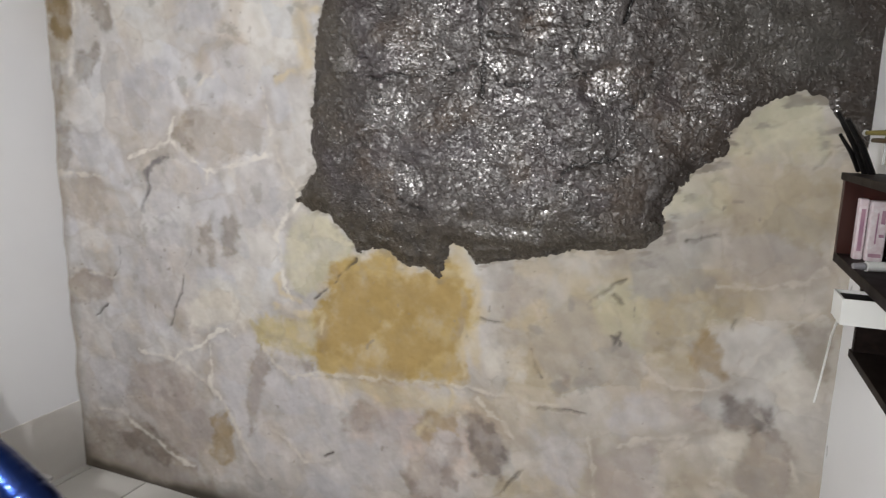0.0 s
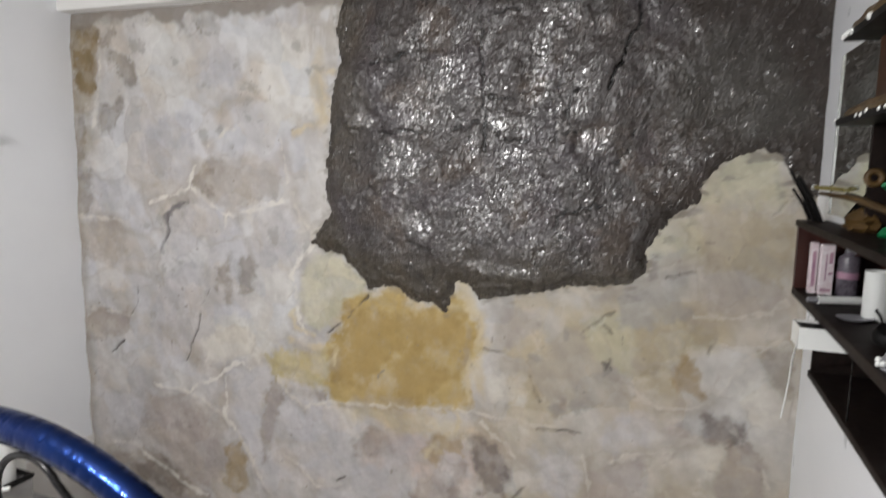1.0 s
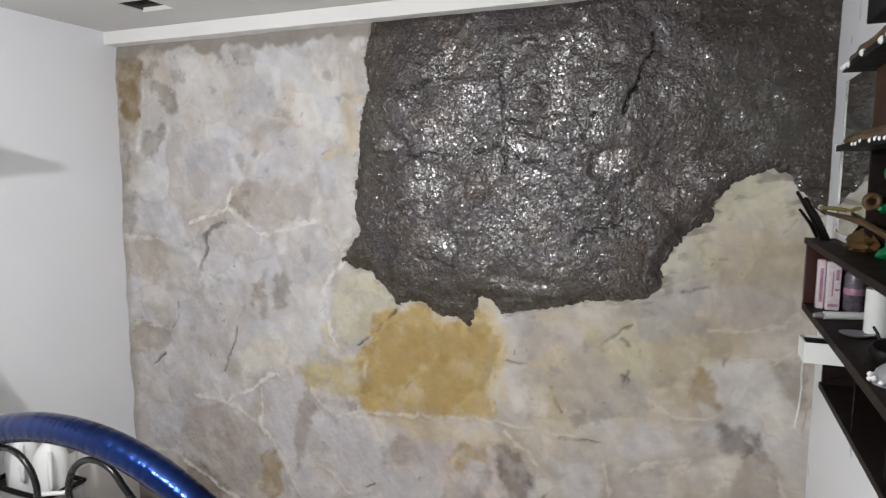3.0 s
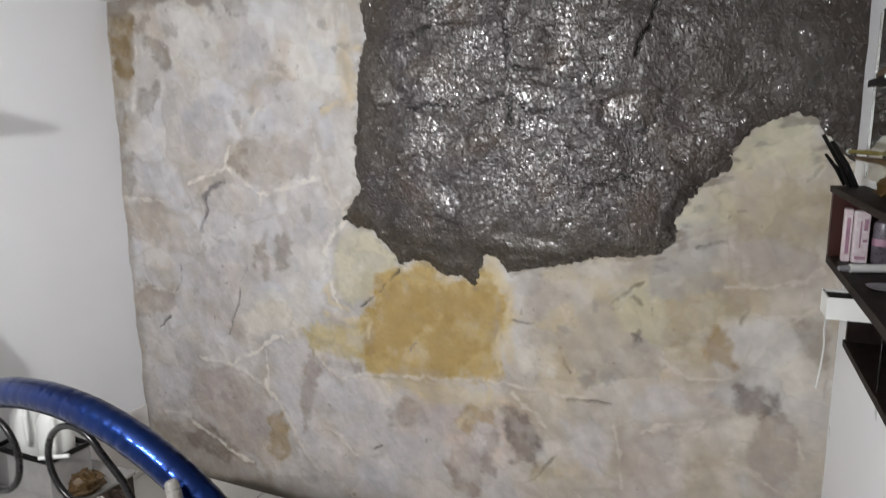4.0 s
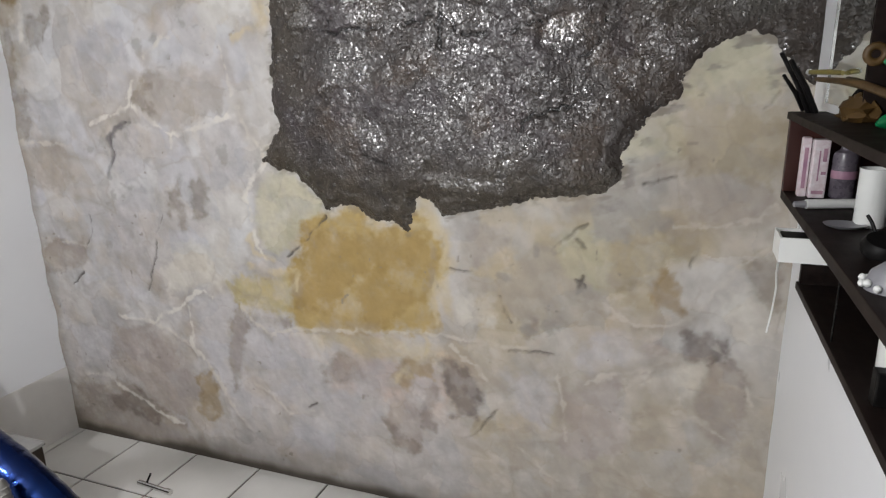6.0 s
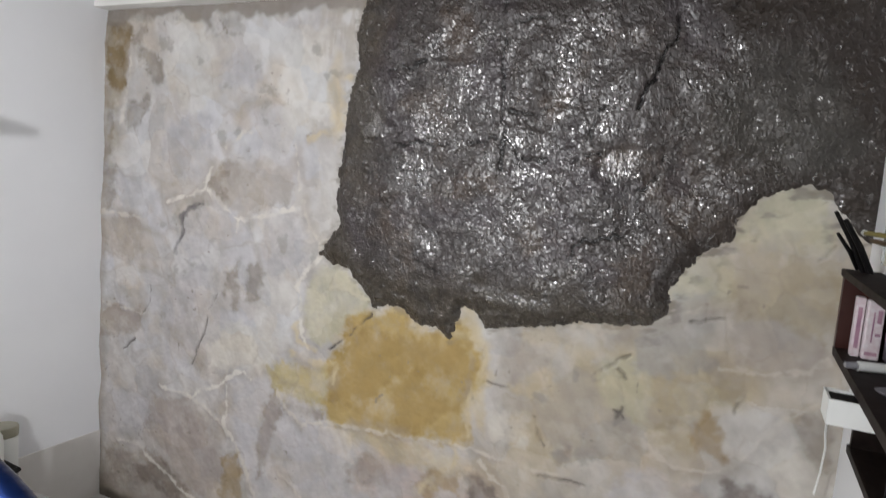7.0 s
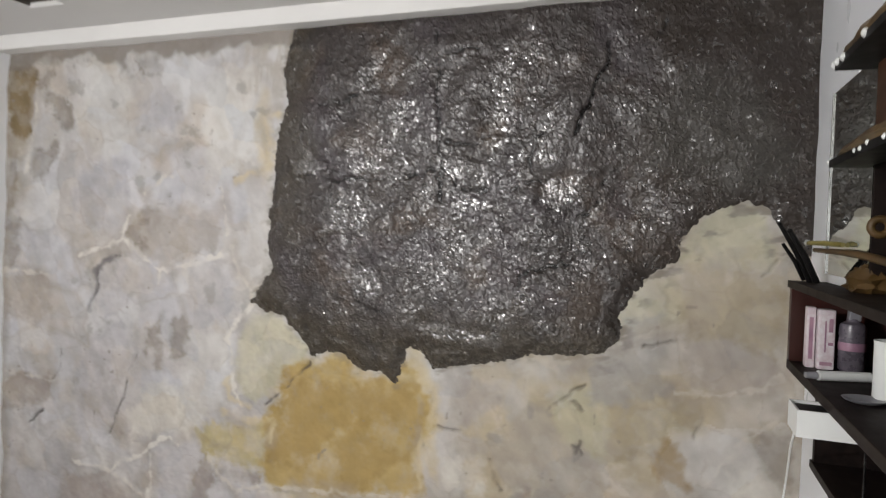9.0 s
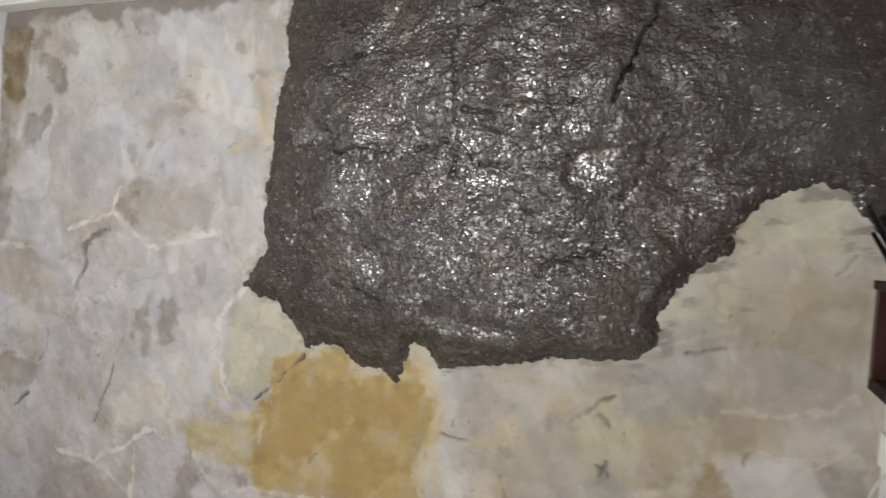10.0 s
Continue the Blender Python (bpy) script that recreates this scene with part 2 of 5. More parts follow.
# ---- the moulded rock wall: relief and pigment ----
BROWN_HIGH = [[(-1.57, 2.23), (-1.44, 2.21), (-1.44, 2.13), (-1.45, 2.03), (-1.48, 1.95), (-1.5, 1.91), (-1.58, 1.94), (-1.58, 2.11)]]
BROWN_LOW = [[(-0.82, 0.38), (-0.74, 0.43), (-0.71, 0.34), (-0.69, 0.23), (-0.76, 0.19), (-0.82, 0.22)], [(1.02, 1.0), (1.05, 1.03), (1.08, 1.01), (1.11, 0.96), (1.1, 0.91), (1.03, 0.9), (1.01, 0.95)], [(0.17, 0.61), (0.28, 0.65), (0.29, 0.56), (0.21, 0.55), (0.19, 0.47), (0.15, 0.49), (0.12, 0.53)]]
TAUPE_HIGH_A = [[(-1.59, 1.87), (-1.54, 1.86), (-1.54, 1.74), (-1.55, 1.65), (-1.6, 1.64), (-1.6, 1.79)], [(-1.64, 1.56), (-1.52, 1.59), (-1.5, 1.5), (-1.52, 1.4), (-1.64, 1.39)], [(-1.38, 2.12), (-1.3, 2.1), (-1.25, 2.04), (-1.22, 1.96), (-1.3, 1.97), (-1.32, 2.04), (-1.37, 2.07)], [(-1.41, 2.21), (-1.35, 2.19), (-1.36, 2.14), (-1.42, 2.14)], [(-0.95, 1.56), (-0.93, 1.6), (-0.89, 1.63), (-0.84, 1.61), (-0.87, 1.56), (-0.85, 1.51), (-0.9, 1.5)], [(-0.85, 1.14), (-0.8, 1.21), (-0.77, 1.25), (-0.77, 1.18), (-0.79, 1.11), (-0.77, 1.07), (-0.8, 1.05), (-0.84, 1.08)], [(-0.7, 1.23), (-0.66, 1.26), (-0.63, 1.23), (-0.64, 1.17), (-0.68, 1.11), (-0.72, 1.07), (-0.75, 1.08), (-0.71, 1.16)]]
TAUPE_HIGH_B = [[(1.27, 1.07), (1.34, 1.09), (1.36, 1.03), (1.36, 0.93), (1.31, 0.94), (1.28, 1.0)], [(-1.46, 1.82), (-1.43, 1.89), (-1.33, 1.9), (-1.32, 1.85), (-1.38, 1.79), (-1.39, 1.73), (-1.44, 1.75)]]
TAUPE_HIGH = TAUPE_HIGH_A + TAUPE_HIGH_B
TAUPE_LOW_A = [[(-1.58, 0.93), (-1.35, 0.96), (-1.33, 0.88), (-1.4, 0.83), (-1.54, 0.8), (-1.59, 0.82)], [(-0.19, 0.54), (-0.02, 0.6), (-0.0, 0.53), (-0.08, 0.47), (-0.18, 0.47)], [(-1.57, 0.23), (-1.3, 0.31), (-1.16, 0.28), (-0.93, 0.15), (-0.84, 0.06), (-1.09, -0.0), (-1.59, 0.01)], [(0.23, 0.48), (0.28, 0.56), (0.29, 0.45), (0.28, 0.33), (0.23, 0.34)], [(0.06, 0.36), (0.09, 0.34), (0.16, 0.27), (0.21, 0.24), (0.18, 0.19), (0.11, 0.24)], [(1.17, 0.73), (1.24, 0.75), (1.29, 0.7), (1.31, 0.63), (1.31, 0.54), (1.28, 0.45), (1.22, 0.49), (1.17, 0.56)], [(-0.58, 0.73), (-0.53, 0.74), (-0.52, 0.64), (-0.56, 0.5), (-0.63, 0.38), (-0.65, 0.51)]]
TAUPE_LOW_B = [[(0.62, 0.8), (0.67, 0.82), (0.68, 0.77), (0.64, 0.76)], [(0.7, 0.82), (0.72, 0.83), (0.73, 0.8), (0.7, 0.79)], [(-0.51, 0.73), (-0.39, 0.71), (-0.3, 0.72), (-0.29, 0.69), (-0.42, 0.67), (-0.5, 0.69)]]
TAUPE_LOW = TAUPE_LOW_A + TAUPE_LOW_B
DUSK_HIGH = [[(-0.95, 1.57), (-0.89, 1.64), (-0.79, 1.66), (-0.64, 1.66), (-0.53, 1.63), (-0.51, 1.56), (-0.55, 1.5), (-0.67, 1.48), (-0.78, 1.43), (-0.86, 1.48), (-0.93, 1.51)], [(-1.62, 1.36), (-1.35, 1.38), (-1.33, 1.28), (-1.36, 1.2), (-1.58, 1.18), (-1.63, 1.25)], [(1.09, 1.34), (1.32, 1.3), (1.33, 1.22), (1.23, 1.19), (1.1, 1.18), (1.06, 1.25)], [(0.39, 1.14), (0.54, 1.14), (0.55, 1.06), (0.45, 1.01), (0.38, 1.05)]]
DUSK_LOW = [[(0.77, 0.59), (0.88, 0.64), (0.92, 0.66), (0.93, 0.55), (0.97, 0.47), (0.96, 0.39), (0.86, 0.34), (0.76, 0.33), (0.75, 0.48)], [(0.95, 0.79), (1.05, 0.82), (1.06, 0.75), (0.99, 0.72)], [(0.12, 0.46), (0.21, 0.43), (0.23, 0.32), (0.21, 0.26), (0.14, 0.27), (0.09, 0.36)], [(-1.26, 0.57), (-1.03, 0.6), (-0.92, 0.52), (-0.84, 0.52), (-0.81, 0.32), (-0.93, 0.18), (-1.06, 0.24), (-1.22, 0.36), (-1.31, 0.4)]]
COOL_HIGH = [[(-0.91, 2.06), (-0.8, 2.11), (-0.69, 2.05), (-0.71, 1.98), (-0.8, 1.94), (-0.88, 1.94), (-0.92, 1.99)], [(-1.18, 1.75), (-1.1, 1.83), (-0.97, 1.82), (-0.95, 1.73), (-0.97, 1.63), (-1.06, 1.58), (-1.17, 1.58), (-1.24, 1.65)], [(-1.08, 1.4), (-0.99, 1.47), (-0.95, 1.46), (-0.88, 1.36), (-0.95, 1.27), (-1.05, 1.22), (-1.08, 1.26)], [(-0.62, 1.46), (-0.51, 1.48), (-0.45, 1.42), (-0.44, 1.33), (-0.49, 1.26), (-0.57, 1.24), (-0.63, 1.29), (-0.66, 1.38)]]
COOL_LOW_A = [[(-1.08, 1.15), (-0.97, 1.21), (-0.94, 1.13), (-0.99, 0.98), (-1.01, 0.85), (-1.05, 0.75), (-1.13, 0.7), (-1.19, 0.74), (-1.22, 0.9), (-1.15, 1.06)], [(-1.55, 0.54), (-1.26, 0.55), (-1.31, 0.4), (-1.53, 0.32), (-1.61, 0.35)], [(-0.75, 0.71), (-0.61, 0.8), (-0.54, 0.74), (-0.5, 0.64), (-0.56, 0.48), (-0.53, 0.38), (-0.45, 0.23), (-0.54, 0.27), (-0.68, 0.38), (-0.76, 0.49)], [(-0.46, 0.44), (-0.42, 0.55), (-0.39, 0.6), (-0.28, 0.63), (-0.23, 0.54), (-0.22, 0.46), (-0.3, 0.37), (-0.39, 0.33), (-0.44, 0.37)], [(0.81, 0.78), (0.92, 0.82), (0.96, 0.79), (0.96, 0.71), (0.84, 0.67), (0.76, 0.71)], [(0.56, 0.61), (0.67, 0.66), (0.73, 0.61), (0.74, 0.5), (0.68, 0.45), (0.58, 0.47)]]
COOL_LOW_B = [[(-0.2, 0.41), (0.02, 0.49), (0.06, 0.37), (0.01, 0.26), (-0.17, 0.22)]]
COOL_LOW = COOL_LOW_A + COOL_LOW_B
WHITE_HIGH = [[(-0.63, 1.18), (-0.46, 1.21), (-0.44, 1.07), (-0.45, 0.95), (-0.59, 0.88), (-0.67, 0.92), (-0.68, 1.04)], [(-0.58, 2.12), (-0.4, 2.16), (-0.36, 1.98), (-0.35, 1.84), (-0.45, 1.78), (-0.56, 1.8), (-0.6, 1.95)], [(-1.21, 2.18), (-1.11, 2.21), (-0.95, 2.2), (-0.97, 2.05), (-0.95, 1.9), (-1.0, 1.85), (-1.13, 1.88), (-1.19, 2.0)]]
WHITE_LOW = [[(-0.91, 0.91), (-0.77, 1.0), (-0.67, 0.94), (-0.56, 0.89), (-0.64, 0.8), (-0.76, 0.8), (-0.85, 0.79), (-0.92, 0.76)], [(0.37, 0.86), (0.45, 0.9), (0.52, 0.89), (0.53, 0.82), (0.45, 0.79), (0.39, 0.79)], [(1.2, 0.96), (1.22, 1.0), (1.26, 1.01), (1.29, 0.95), (1.31, 0.85), (1.29, 0.83), (1.26, 0.88), (1.22, 0.89)], [(1.1, 0.72), (1.16, 0.71), (1.17, 0.6), (1.12, 0.57), (1.09, 0.64)]]
CREAM = [[(-0.43, 1.19), (-0.37, 1.27), (-0.28, 1.28), (-0.2, 1.23), (-0.12, 1.19), (-0.17, 1.11), (-0.27, 1.04), (-0.34, 0.97), (-0.41, 1.0), (-0.44, 1.09)], [(1.07, 1.53), (1.08, 1.61), (1.15, 1.68), (1.2, 1.71), (1.25, 1.69), (1.28, 1.66), (1.29, 1.58), (1.29, 1.51), (1.21, 1.52), (1.15, 1.53)], [(0.89, 1.32), (0.9, 1.4), (0.97, 1.48), (1.07, 1.51), (1.08, 1.44), (1.07, 1.36), (0.98, 1.32)], [(0.73, 1.14), (0.88, 1.17), (0.9, 1.06), (0.86, 0.96), (0.77, 0.99), (0.73, 1.06)]]
BEIGE = [[(1.08, 1.53), (1.3, 1.52), (1.32, 1.37), (1.32, 1.3), (1.09, 1.34), (1.07, 1.42)], [(0.87, 0.96), (1.01, 1.0), (1.02, 0.89), (0.99, 0.89), (0.91, 0.92)], [(1.04, 1.15), (1.13, 1.17), (1.15, 1.12), (1.12, 1.05), (1.06, 1.08)], [(0.43, 0.39), (0.48, 0.44), (0.54, 0.43), (0.53, 0.39), (0.45, 0.34)], [(0.89, 1.17), (1.03, 1.18), (1.04, 1.06), (0.95, 0.99), (0.9, 1.06)]]
OLIVE_PATCH = [[(-0.62, 0.83), (-0.48, 0.88), (-0.37, 0.9), (-0.29, 0.9), (-0.27, 0.75), (-0.36, 0.72), (-0.5, 0.73), (-0.58, 0.77)]]
OCHRE = [[(-0.21, 1.1), (-0.1, 1.13), (-0.05, 1.16), (0.01, 1.18), (0.04, 1.12), (0.13, 1.1), (0.2, 1.12), (0.24, 1.18), (0.27, 1.12), (0.32, 1.08), (0.33, 1.02), (0.32, 0.94), (0.29, 0.85), (0.3, 0.76), (0.24, 0.73), (0.12, 0.73), (-0.07, 0.7), (-0.25, 0.68), (-0.29, 0.75), (-0.27, 0.87), (-0.3, 0.91), (-0.23, 1.0)]]
OCHRE_DEEP = [[(-0.01, 0.9), (0.1, 0.96), (0.15, 0.9), (0.24, 0.88), (0.28, 0.91), (0.26, 0.84), (0.17, 0.83), (0.12, 0.76), (0.03, 0.72), (-0.02, 0.81)], [(-0.2, 1.06), (0.04, 1.07), (0.26, 1.08), (0.3, 1.0), (0.26, 0.94), (0.13, 0.96), (-0.01, 0.92), (-0.12, 0.79), (-0.25, 0.78), (-0.25, 0.87)]]
UMBER = [[(0.29, 0.65), (0.34, 0.64), (0.41, 0.61), (0.45, 0.55), (0.46, 0.46), (0.43, 0.42), (0.36, 0.42), (0.33, 0.55)], [(1.09, 0.77), (1.12, 0.84), (1.17, 0.86), (1.22, 0.83), (1.23, 0.78), (1.2, 0.75), (1.14, 0.73), (1.09, 0.74)], [(-1.36, 0.21), (-1.16, 0.28), (-1.03, 0.19), (-1.08, 0.12), (-1.29, 0.14)]]
SMEAR = [[(0.82, 1.11), (0.83, 1.2), (0.86, 1.28), (0.92, 1.36), (1.0, 1.4), (1.03, 1.35), (1.04, 1.27), (1.0, 1.21), (1.05, 1.17), (0.95, 1.12)]]
VEINS = [[(-0.94, 1.62), (-0.96, 1.57), (-0.98, 1.53), (-1.01, 1.51), (-1.12, 1.48), (-1.18, 1.46)], [(-0.96, 1.53), (-0.89, 1.48), (-0.82, 1.44), (-0.79, 1.42), (-0.66, 1.44), (-0.58, 1.47), (-0.5, 1.49)], [(-1.19, 0.63), (-1.09, 0.62), (-1.03, 0.61), (-0.97, 0.65), (-0.84, 0.71), (-0.76, 0.78), (-0.72, 0.79), (-0.68, 0.77)], [(-0.81, 0.71), (-0.8, 0.63), (-0.82, 0.55), (-0.8, 0.49)], [(-0.37, 1.31), (-0.43, 1.25), (-0.47, 1.19), (-0.45, 1.09), (-0.44, 1.02), (-0.4, 0.95)], [(-1.48, 0.31), (-1.34, 0.31), (-1.25, 0.26), (-1.13, 0.21), (-1.03, 0.16), (-0.93, 0.14)], [(-0.83, 0.55), (-0.77, 0.48)]]
WARM_VEINS = [[(-0.26, 1.99), (-0.32, 1.98), (-0.3, 1.86), (-0.27, 1.82), (-0.35, 1.79), (-0.4, 1.78), (-0.45, 1.76)], [(0.3, 0.77), (0.3, 0.89), (0.33, 1.0), (0.35, 1.06), (0.34, 1.1), (0.28, 1.12), (0.2, 1.12)], [(-0.48, 0.92), (-0.37, 0.9), (-0.26, 0.92), (-0.27, 0.84)], [(0.17, 0.54), (0.24, 0.62), (0.26, 0.69), (0.24, 0.73)], [(-0.37, 0.95), (-0.45, 0.97), (-0.47, 1.03)], [(0.12, 0.51), (0.15, 0.56), (0.24, 0.63)]]
JOINTS_A = [[(0.84, 2.16), (0.83, 2.09), (0.81, 2.03), (0.78, 1.96), (0.76, 1.9)], [(0.31, 2.25), (0.32, 2.1), (0.32, 1.98), (0.33, 1.9), (0.34, 1.79), (0.34, 1.69)], [(-0.14, 1.77), (0.0, 1.76), (0.14, 1.76), (0.23, 1.78), (0.32, 1.79)], [(0.34, 1.81), (0.39, 1.74), (0.49, 1.73), (0.58, 1.74), (0.66, 1.76)], [(0.86, 2.09), (0.92, 2.13), (0.97, 2.17), (1.0, 2.21)], [(0.59, 1.42), (0.61, 1.47), (0.65, 1.5), (0.71, 1.5), (0.77, 1.53)], [(0.25, 1.83), (0.24, 1.79)], [(0.35, 1.88), (0.42, 1.88), (0.49, 1.9)], [(-0.01, 1.45), (-0.0, 1.39), (0.06, 1.35), (0.16, 1.33)], [(0.65, 1.9), (0.62, 1.82), (0.64, 1.78)], [(-0.1, 2.01), (-0.03, 2.02), (0.04, 2.04)]]
JOINTS_B = [[(0.85, 1.77), (0.83, 1.71), (0.78, 1.65)], [(0.35, 2.16), (0.43, 2.17), (0.51, 2.18)]]
JOINTS = JOINTS_A + JOINTS_B
FINE_VEINS_A = [[(-0.79, 1.42), (-0.8, 1.37)], [(-0.47, 1.52), (-0.43, 1.42), (-0.38, 1.37), (-0.37, 1.32)], [(-0.37, 1.37), (-0.33, 1.39), (-0.29, 1.4)], [(-0.82, 0.53), (-0.87, 0.55), (-0.96, 0.6), (-1.03, 0.61)], [(-1.62, 1.38), (-1.48, 1.38), (-1.35, 1.37)], [(-1.58, 0.95), (-1.4, 0.95), (-1.32, 0.94)], [(-1.43, 2.13), (-1.44, 2.03), (-1.47, 1.9), (-1.49, 1.79)], [(-0.7, 1.79), (-0.79, 1.76), (-0.86, 1.71)], [(-0.52, 1.74), (-0.5, 1.65), (-0.49, 1.56)], [(-0.54, 0.74), (-0.47, 0.67), (-0.42, 0.64), (-0.28, 0.68)], [(-0.52, 0.41), (-0.44, 0.37), (-0.36, 0.29), (-0.24, 0.33)], [(-0.76, 0.47), (-0.68, 0.35), (-0.6, 0.24), (-0.54, 0.18)]]
FINE_VEINS_B = [[(-0.28, 0.68), (-0.07, 0.7), (0.12, 0.72), (0.26, 0.73), (0.35, 0.73), (0.47, 0.72), (0.55, 0.72), (0.67, 0.72)], [(0.35, 0.69), (0.45, 0.62), (0.52, 0.54), (0.53, 0.5)], [(0.56, 0.37), (0.67, 0.28), (0.73, 0.23)], [(0.73, 0.63), (0.75, 0.51), (0.76, 0.4)], [(0.82, 0.62), (0.97, 0.69), (1.09, 0.74)], [(1.1, 0.56), (1.18, 0.54), (1.26, 0.49)], [(0.79, 0.92), (0.88, 0.89), (0.96, 0.85), (1.08, 0.86), (1.15, 0.9)], [(1.14, 0.89), (1.19, 0.97), (1.24, 1.05), (1.3, 1.1), (1.33, 1.14)], [(1.06, 1.17), (1.18, 1.17), (1.28, 1.2), (1.33, 1.24)], [(1.08, 1.36), (0.96, 1.32), (0.87, 1.28)], [(1.19, 0.81), (1.24, 0.75), (1.29, 0.7), (1.32, 0.61)]]
FINE_VEINS = FINE_VEINS_A + FINE_VEINS_B
CRACKS_A = [[(-0.98, 1.47), (-1.05, 1.44), (-1.1, 1.41), (-1.09, 1.35), (-1.13, 1.25)], [(-0.88, 1.09), (-0.93, 1.02), (-0.96, 0.91), (-1.0, 0.82), (-1.03, 0.76)], [(-1.38, 0.81), (-1.45, 0.75)], [(-1.52, 0.67), (-1.57, 0.63)], [(-1.29, 1.07), (-1.29, 0.99), (-1.33, 0.94)], [(-0.12, 1.13), (-0.21, 1.04), (-0.3, 0.97)], [(0.71, 1.08), (0.78, 1.14), (0.81, 1.16)], [(0.53, 0.9), (0.55, 0.84), (0.57, 0.81)], [(0.78, 0.98), (0.81, 0.96)], [(0.8, 0.99), (0.79, 0.96)], [(0.78, 1.11), (0.8, 1.08)], [(0.36, 0.98), (0.43, 0.98), (0.47, 0.97)], [(0.53, 0.49), (0.48, 0.42), (0.44, 0.36), (0.39, 0.33)], [(1.08, 1.32), (1.05, 1.31), (0.97, 1.29)], [(1.13, 1.1), (1.12, 1.05)], [(1.21, 0.8), (1.24, 0.75)]]
CRACKS_B = [[(-0.26, 0.34), (-0.23, 0.36)], [(0.57, 0.71), (0.65, 0.71), (0.73, 0.71)], [(1.3, 1.55), (1.27, 1.51)]]
CRACKS = CRACKS_A + CRACKS_B
YELLOW = [(-0.33, 1.91, 0.04, 0.16), (0.05, 0.66, 0.25, 0.06), (1.25, 1.56, 0.06, 0.05), (0.91, 1.11, 0.22, 0.11), (0.27, 1.03, 0.06, 0.25), (-0.05, 1.12, 0.2, 0.05), (0.06, 0.66, 0.17, 0.04), (0.34, 0.92, 0.03, 0.13)]
PINK = [(0.22, 0.55, 0.1, 0.1), (-1.06, 0.47, 0.2, 0.11), (0.03, 0.54, 0.15, 0.12)]
SPOTS_A = [(-0.89, 2.2, 0.03, 0.02), (-0.85, 2.16, 0.03, 0.01), (-0.73, 2.03, 0.02, 0.02), (-1.2, 2.11, 0.02, 0.01), (-1.02, 2.06, 0.02, 0.01), (-0.42, 2.09, 0.02, 0.02), (-0.37, 1.99, 0.02, 0.01), (-0.33, 2.0, 0.03, 0.01), (-0.89, 1.95, 0.02, 0.01), (-0.65, 1.94, 0.04, 0.02), (-0.67, 1.89, 0.02, 0.02), (-0.67, 1.82, 0.03, 0.02), (-0.61, 1.81, 0.03, 0.01), (-0.8, 1.77, 0.02, 0.01), (-0.88, 1.73, 0.02, 0.04), (-0.79, 1.67, 0.03, 0.01), (-1.12, 1.92, 0.02, 0.01), (-1.17, 2.23, 0.05, 0.02), (-1.23, 2.13, 0.03, 0.02), (-1.37, 2.25, 0.09, 0.02), (-1.04, 1.2, 0.03, 0.02), (-1.22, 1.36, 0.02, 0.02)]
SPOTS_B = [(-1.2, 0.96, 0.02, 0.02), (-1.11, 1.39, 0.03, 0.05), (-1.0, 1.47, 0.03, 0.03), (-1.09, 1.16, 0.06, 0.03), (-0.56, 1.35, 0.05, 0.03), (0.65, 1.06, 0.01, 0.02), (0.71, 1.06, 0.01, 0.02), (0.78, 1.09, 0.01, 0.02), (0.79, 0.97, 0.01, 0.02), (0.7, 0.8, 0.03, 0.02), (0.63, 0.78, 0.02, 0.03), (0.55, 0.97, 0.02, 0.01), (-0.41, 1.28, 0.02, 0.03)]
SPOTS = SPOTS_A + SPOTS_B
COAT_EDGE = [(-0.21, 2.3), (-0.25, 2.15), (-0.23, 2.02), (-0.28, 1.88), (-0.29, 1.73), (-0.31, 1.54), (-0.28, 1.45), (-0.33, 1.39), (-0.38, 1.33), (-0.32, 1.3), (-0.24, 1.29), (-0.15, 1.21), (-0.11, 1.16), (-0.05, 1.18), (0.01, 1.17), (0.07, 1.13), (0.15, 1.13), (0.2, 1.1), (0.22, 1.15), (0.24, 1.22), (0.28, 1.22), (0.33, 1.16), (0.44, 1.18), (0.57, 1.21), (0.67, 1.24), (0.77, 1.25), (0.85, 1.26), (0.91, 1.31), (0.9, 1.37), (0.94, 1.45), (0.99, 1.5), (1.05, 1.54), (1.06, 1.6), (1.1, 1.65), (1.16, 1.69), (1.21, 1.71), (1.26, 1.7), (1.31, 1.64), (1.35, 1.58), (1.39, 1.56), (1.42, 1.56), (1.42, 2.3)]
# spots on the coat where highlights are placed by tilt and gloss
GLINT_FACETS = [(0.12, 1.82, 0.03, 0.03), (0.2, 1.97, 0.07, 0.06), (0.39, 1.8, 0.06, 0.03), (0.53, 2.0, 0.05, 0.12), (0.72, 1.73, 0.08, 0.05), (0.09, 1.43, 0.05, 0.06), (0.01, 1.63, 0.12, 0.08), (0.63, 1.41, 0.03, 0.02), (0.46, 1.69, 0.1, 0.03), (0.6, 2.14, 0.08, 0.05), (0.43, 1.28, 0.13, 0.03), (0.67, 1.84, 0.05, 0.04), (-0.14, 1.81, 0.07, 0.04)]


def value_noise(x, z, cell, seed):
    """Smooth random field over the wall, about -1 to 1."""
    grid = np.random.RandomState(seed).uniform(-1, 1, (96, 96))
    u, v = x / cell + 40.0, z / cell + 40.0
    i, j = np.floor(u).astype(int), np.floor(v).astype(int)
    fu, fv = u - i, v - j
    fu, fv = fu * fu * (3 - 2 * fu), fv * fv * (3 - 2 * fv)
    i, j = i % 95, j % 95
    return (grid[i, j] * (1 - fu) + grid[i + 1, j] * fu) * (1 - fv) + (grid[i, j + 1] * (1 - fu) + grid[i + 1, j + 1] * fu) * fv


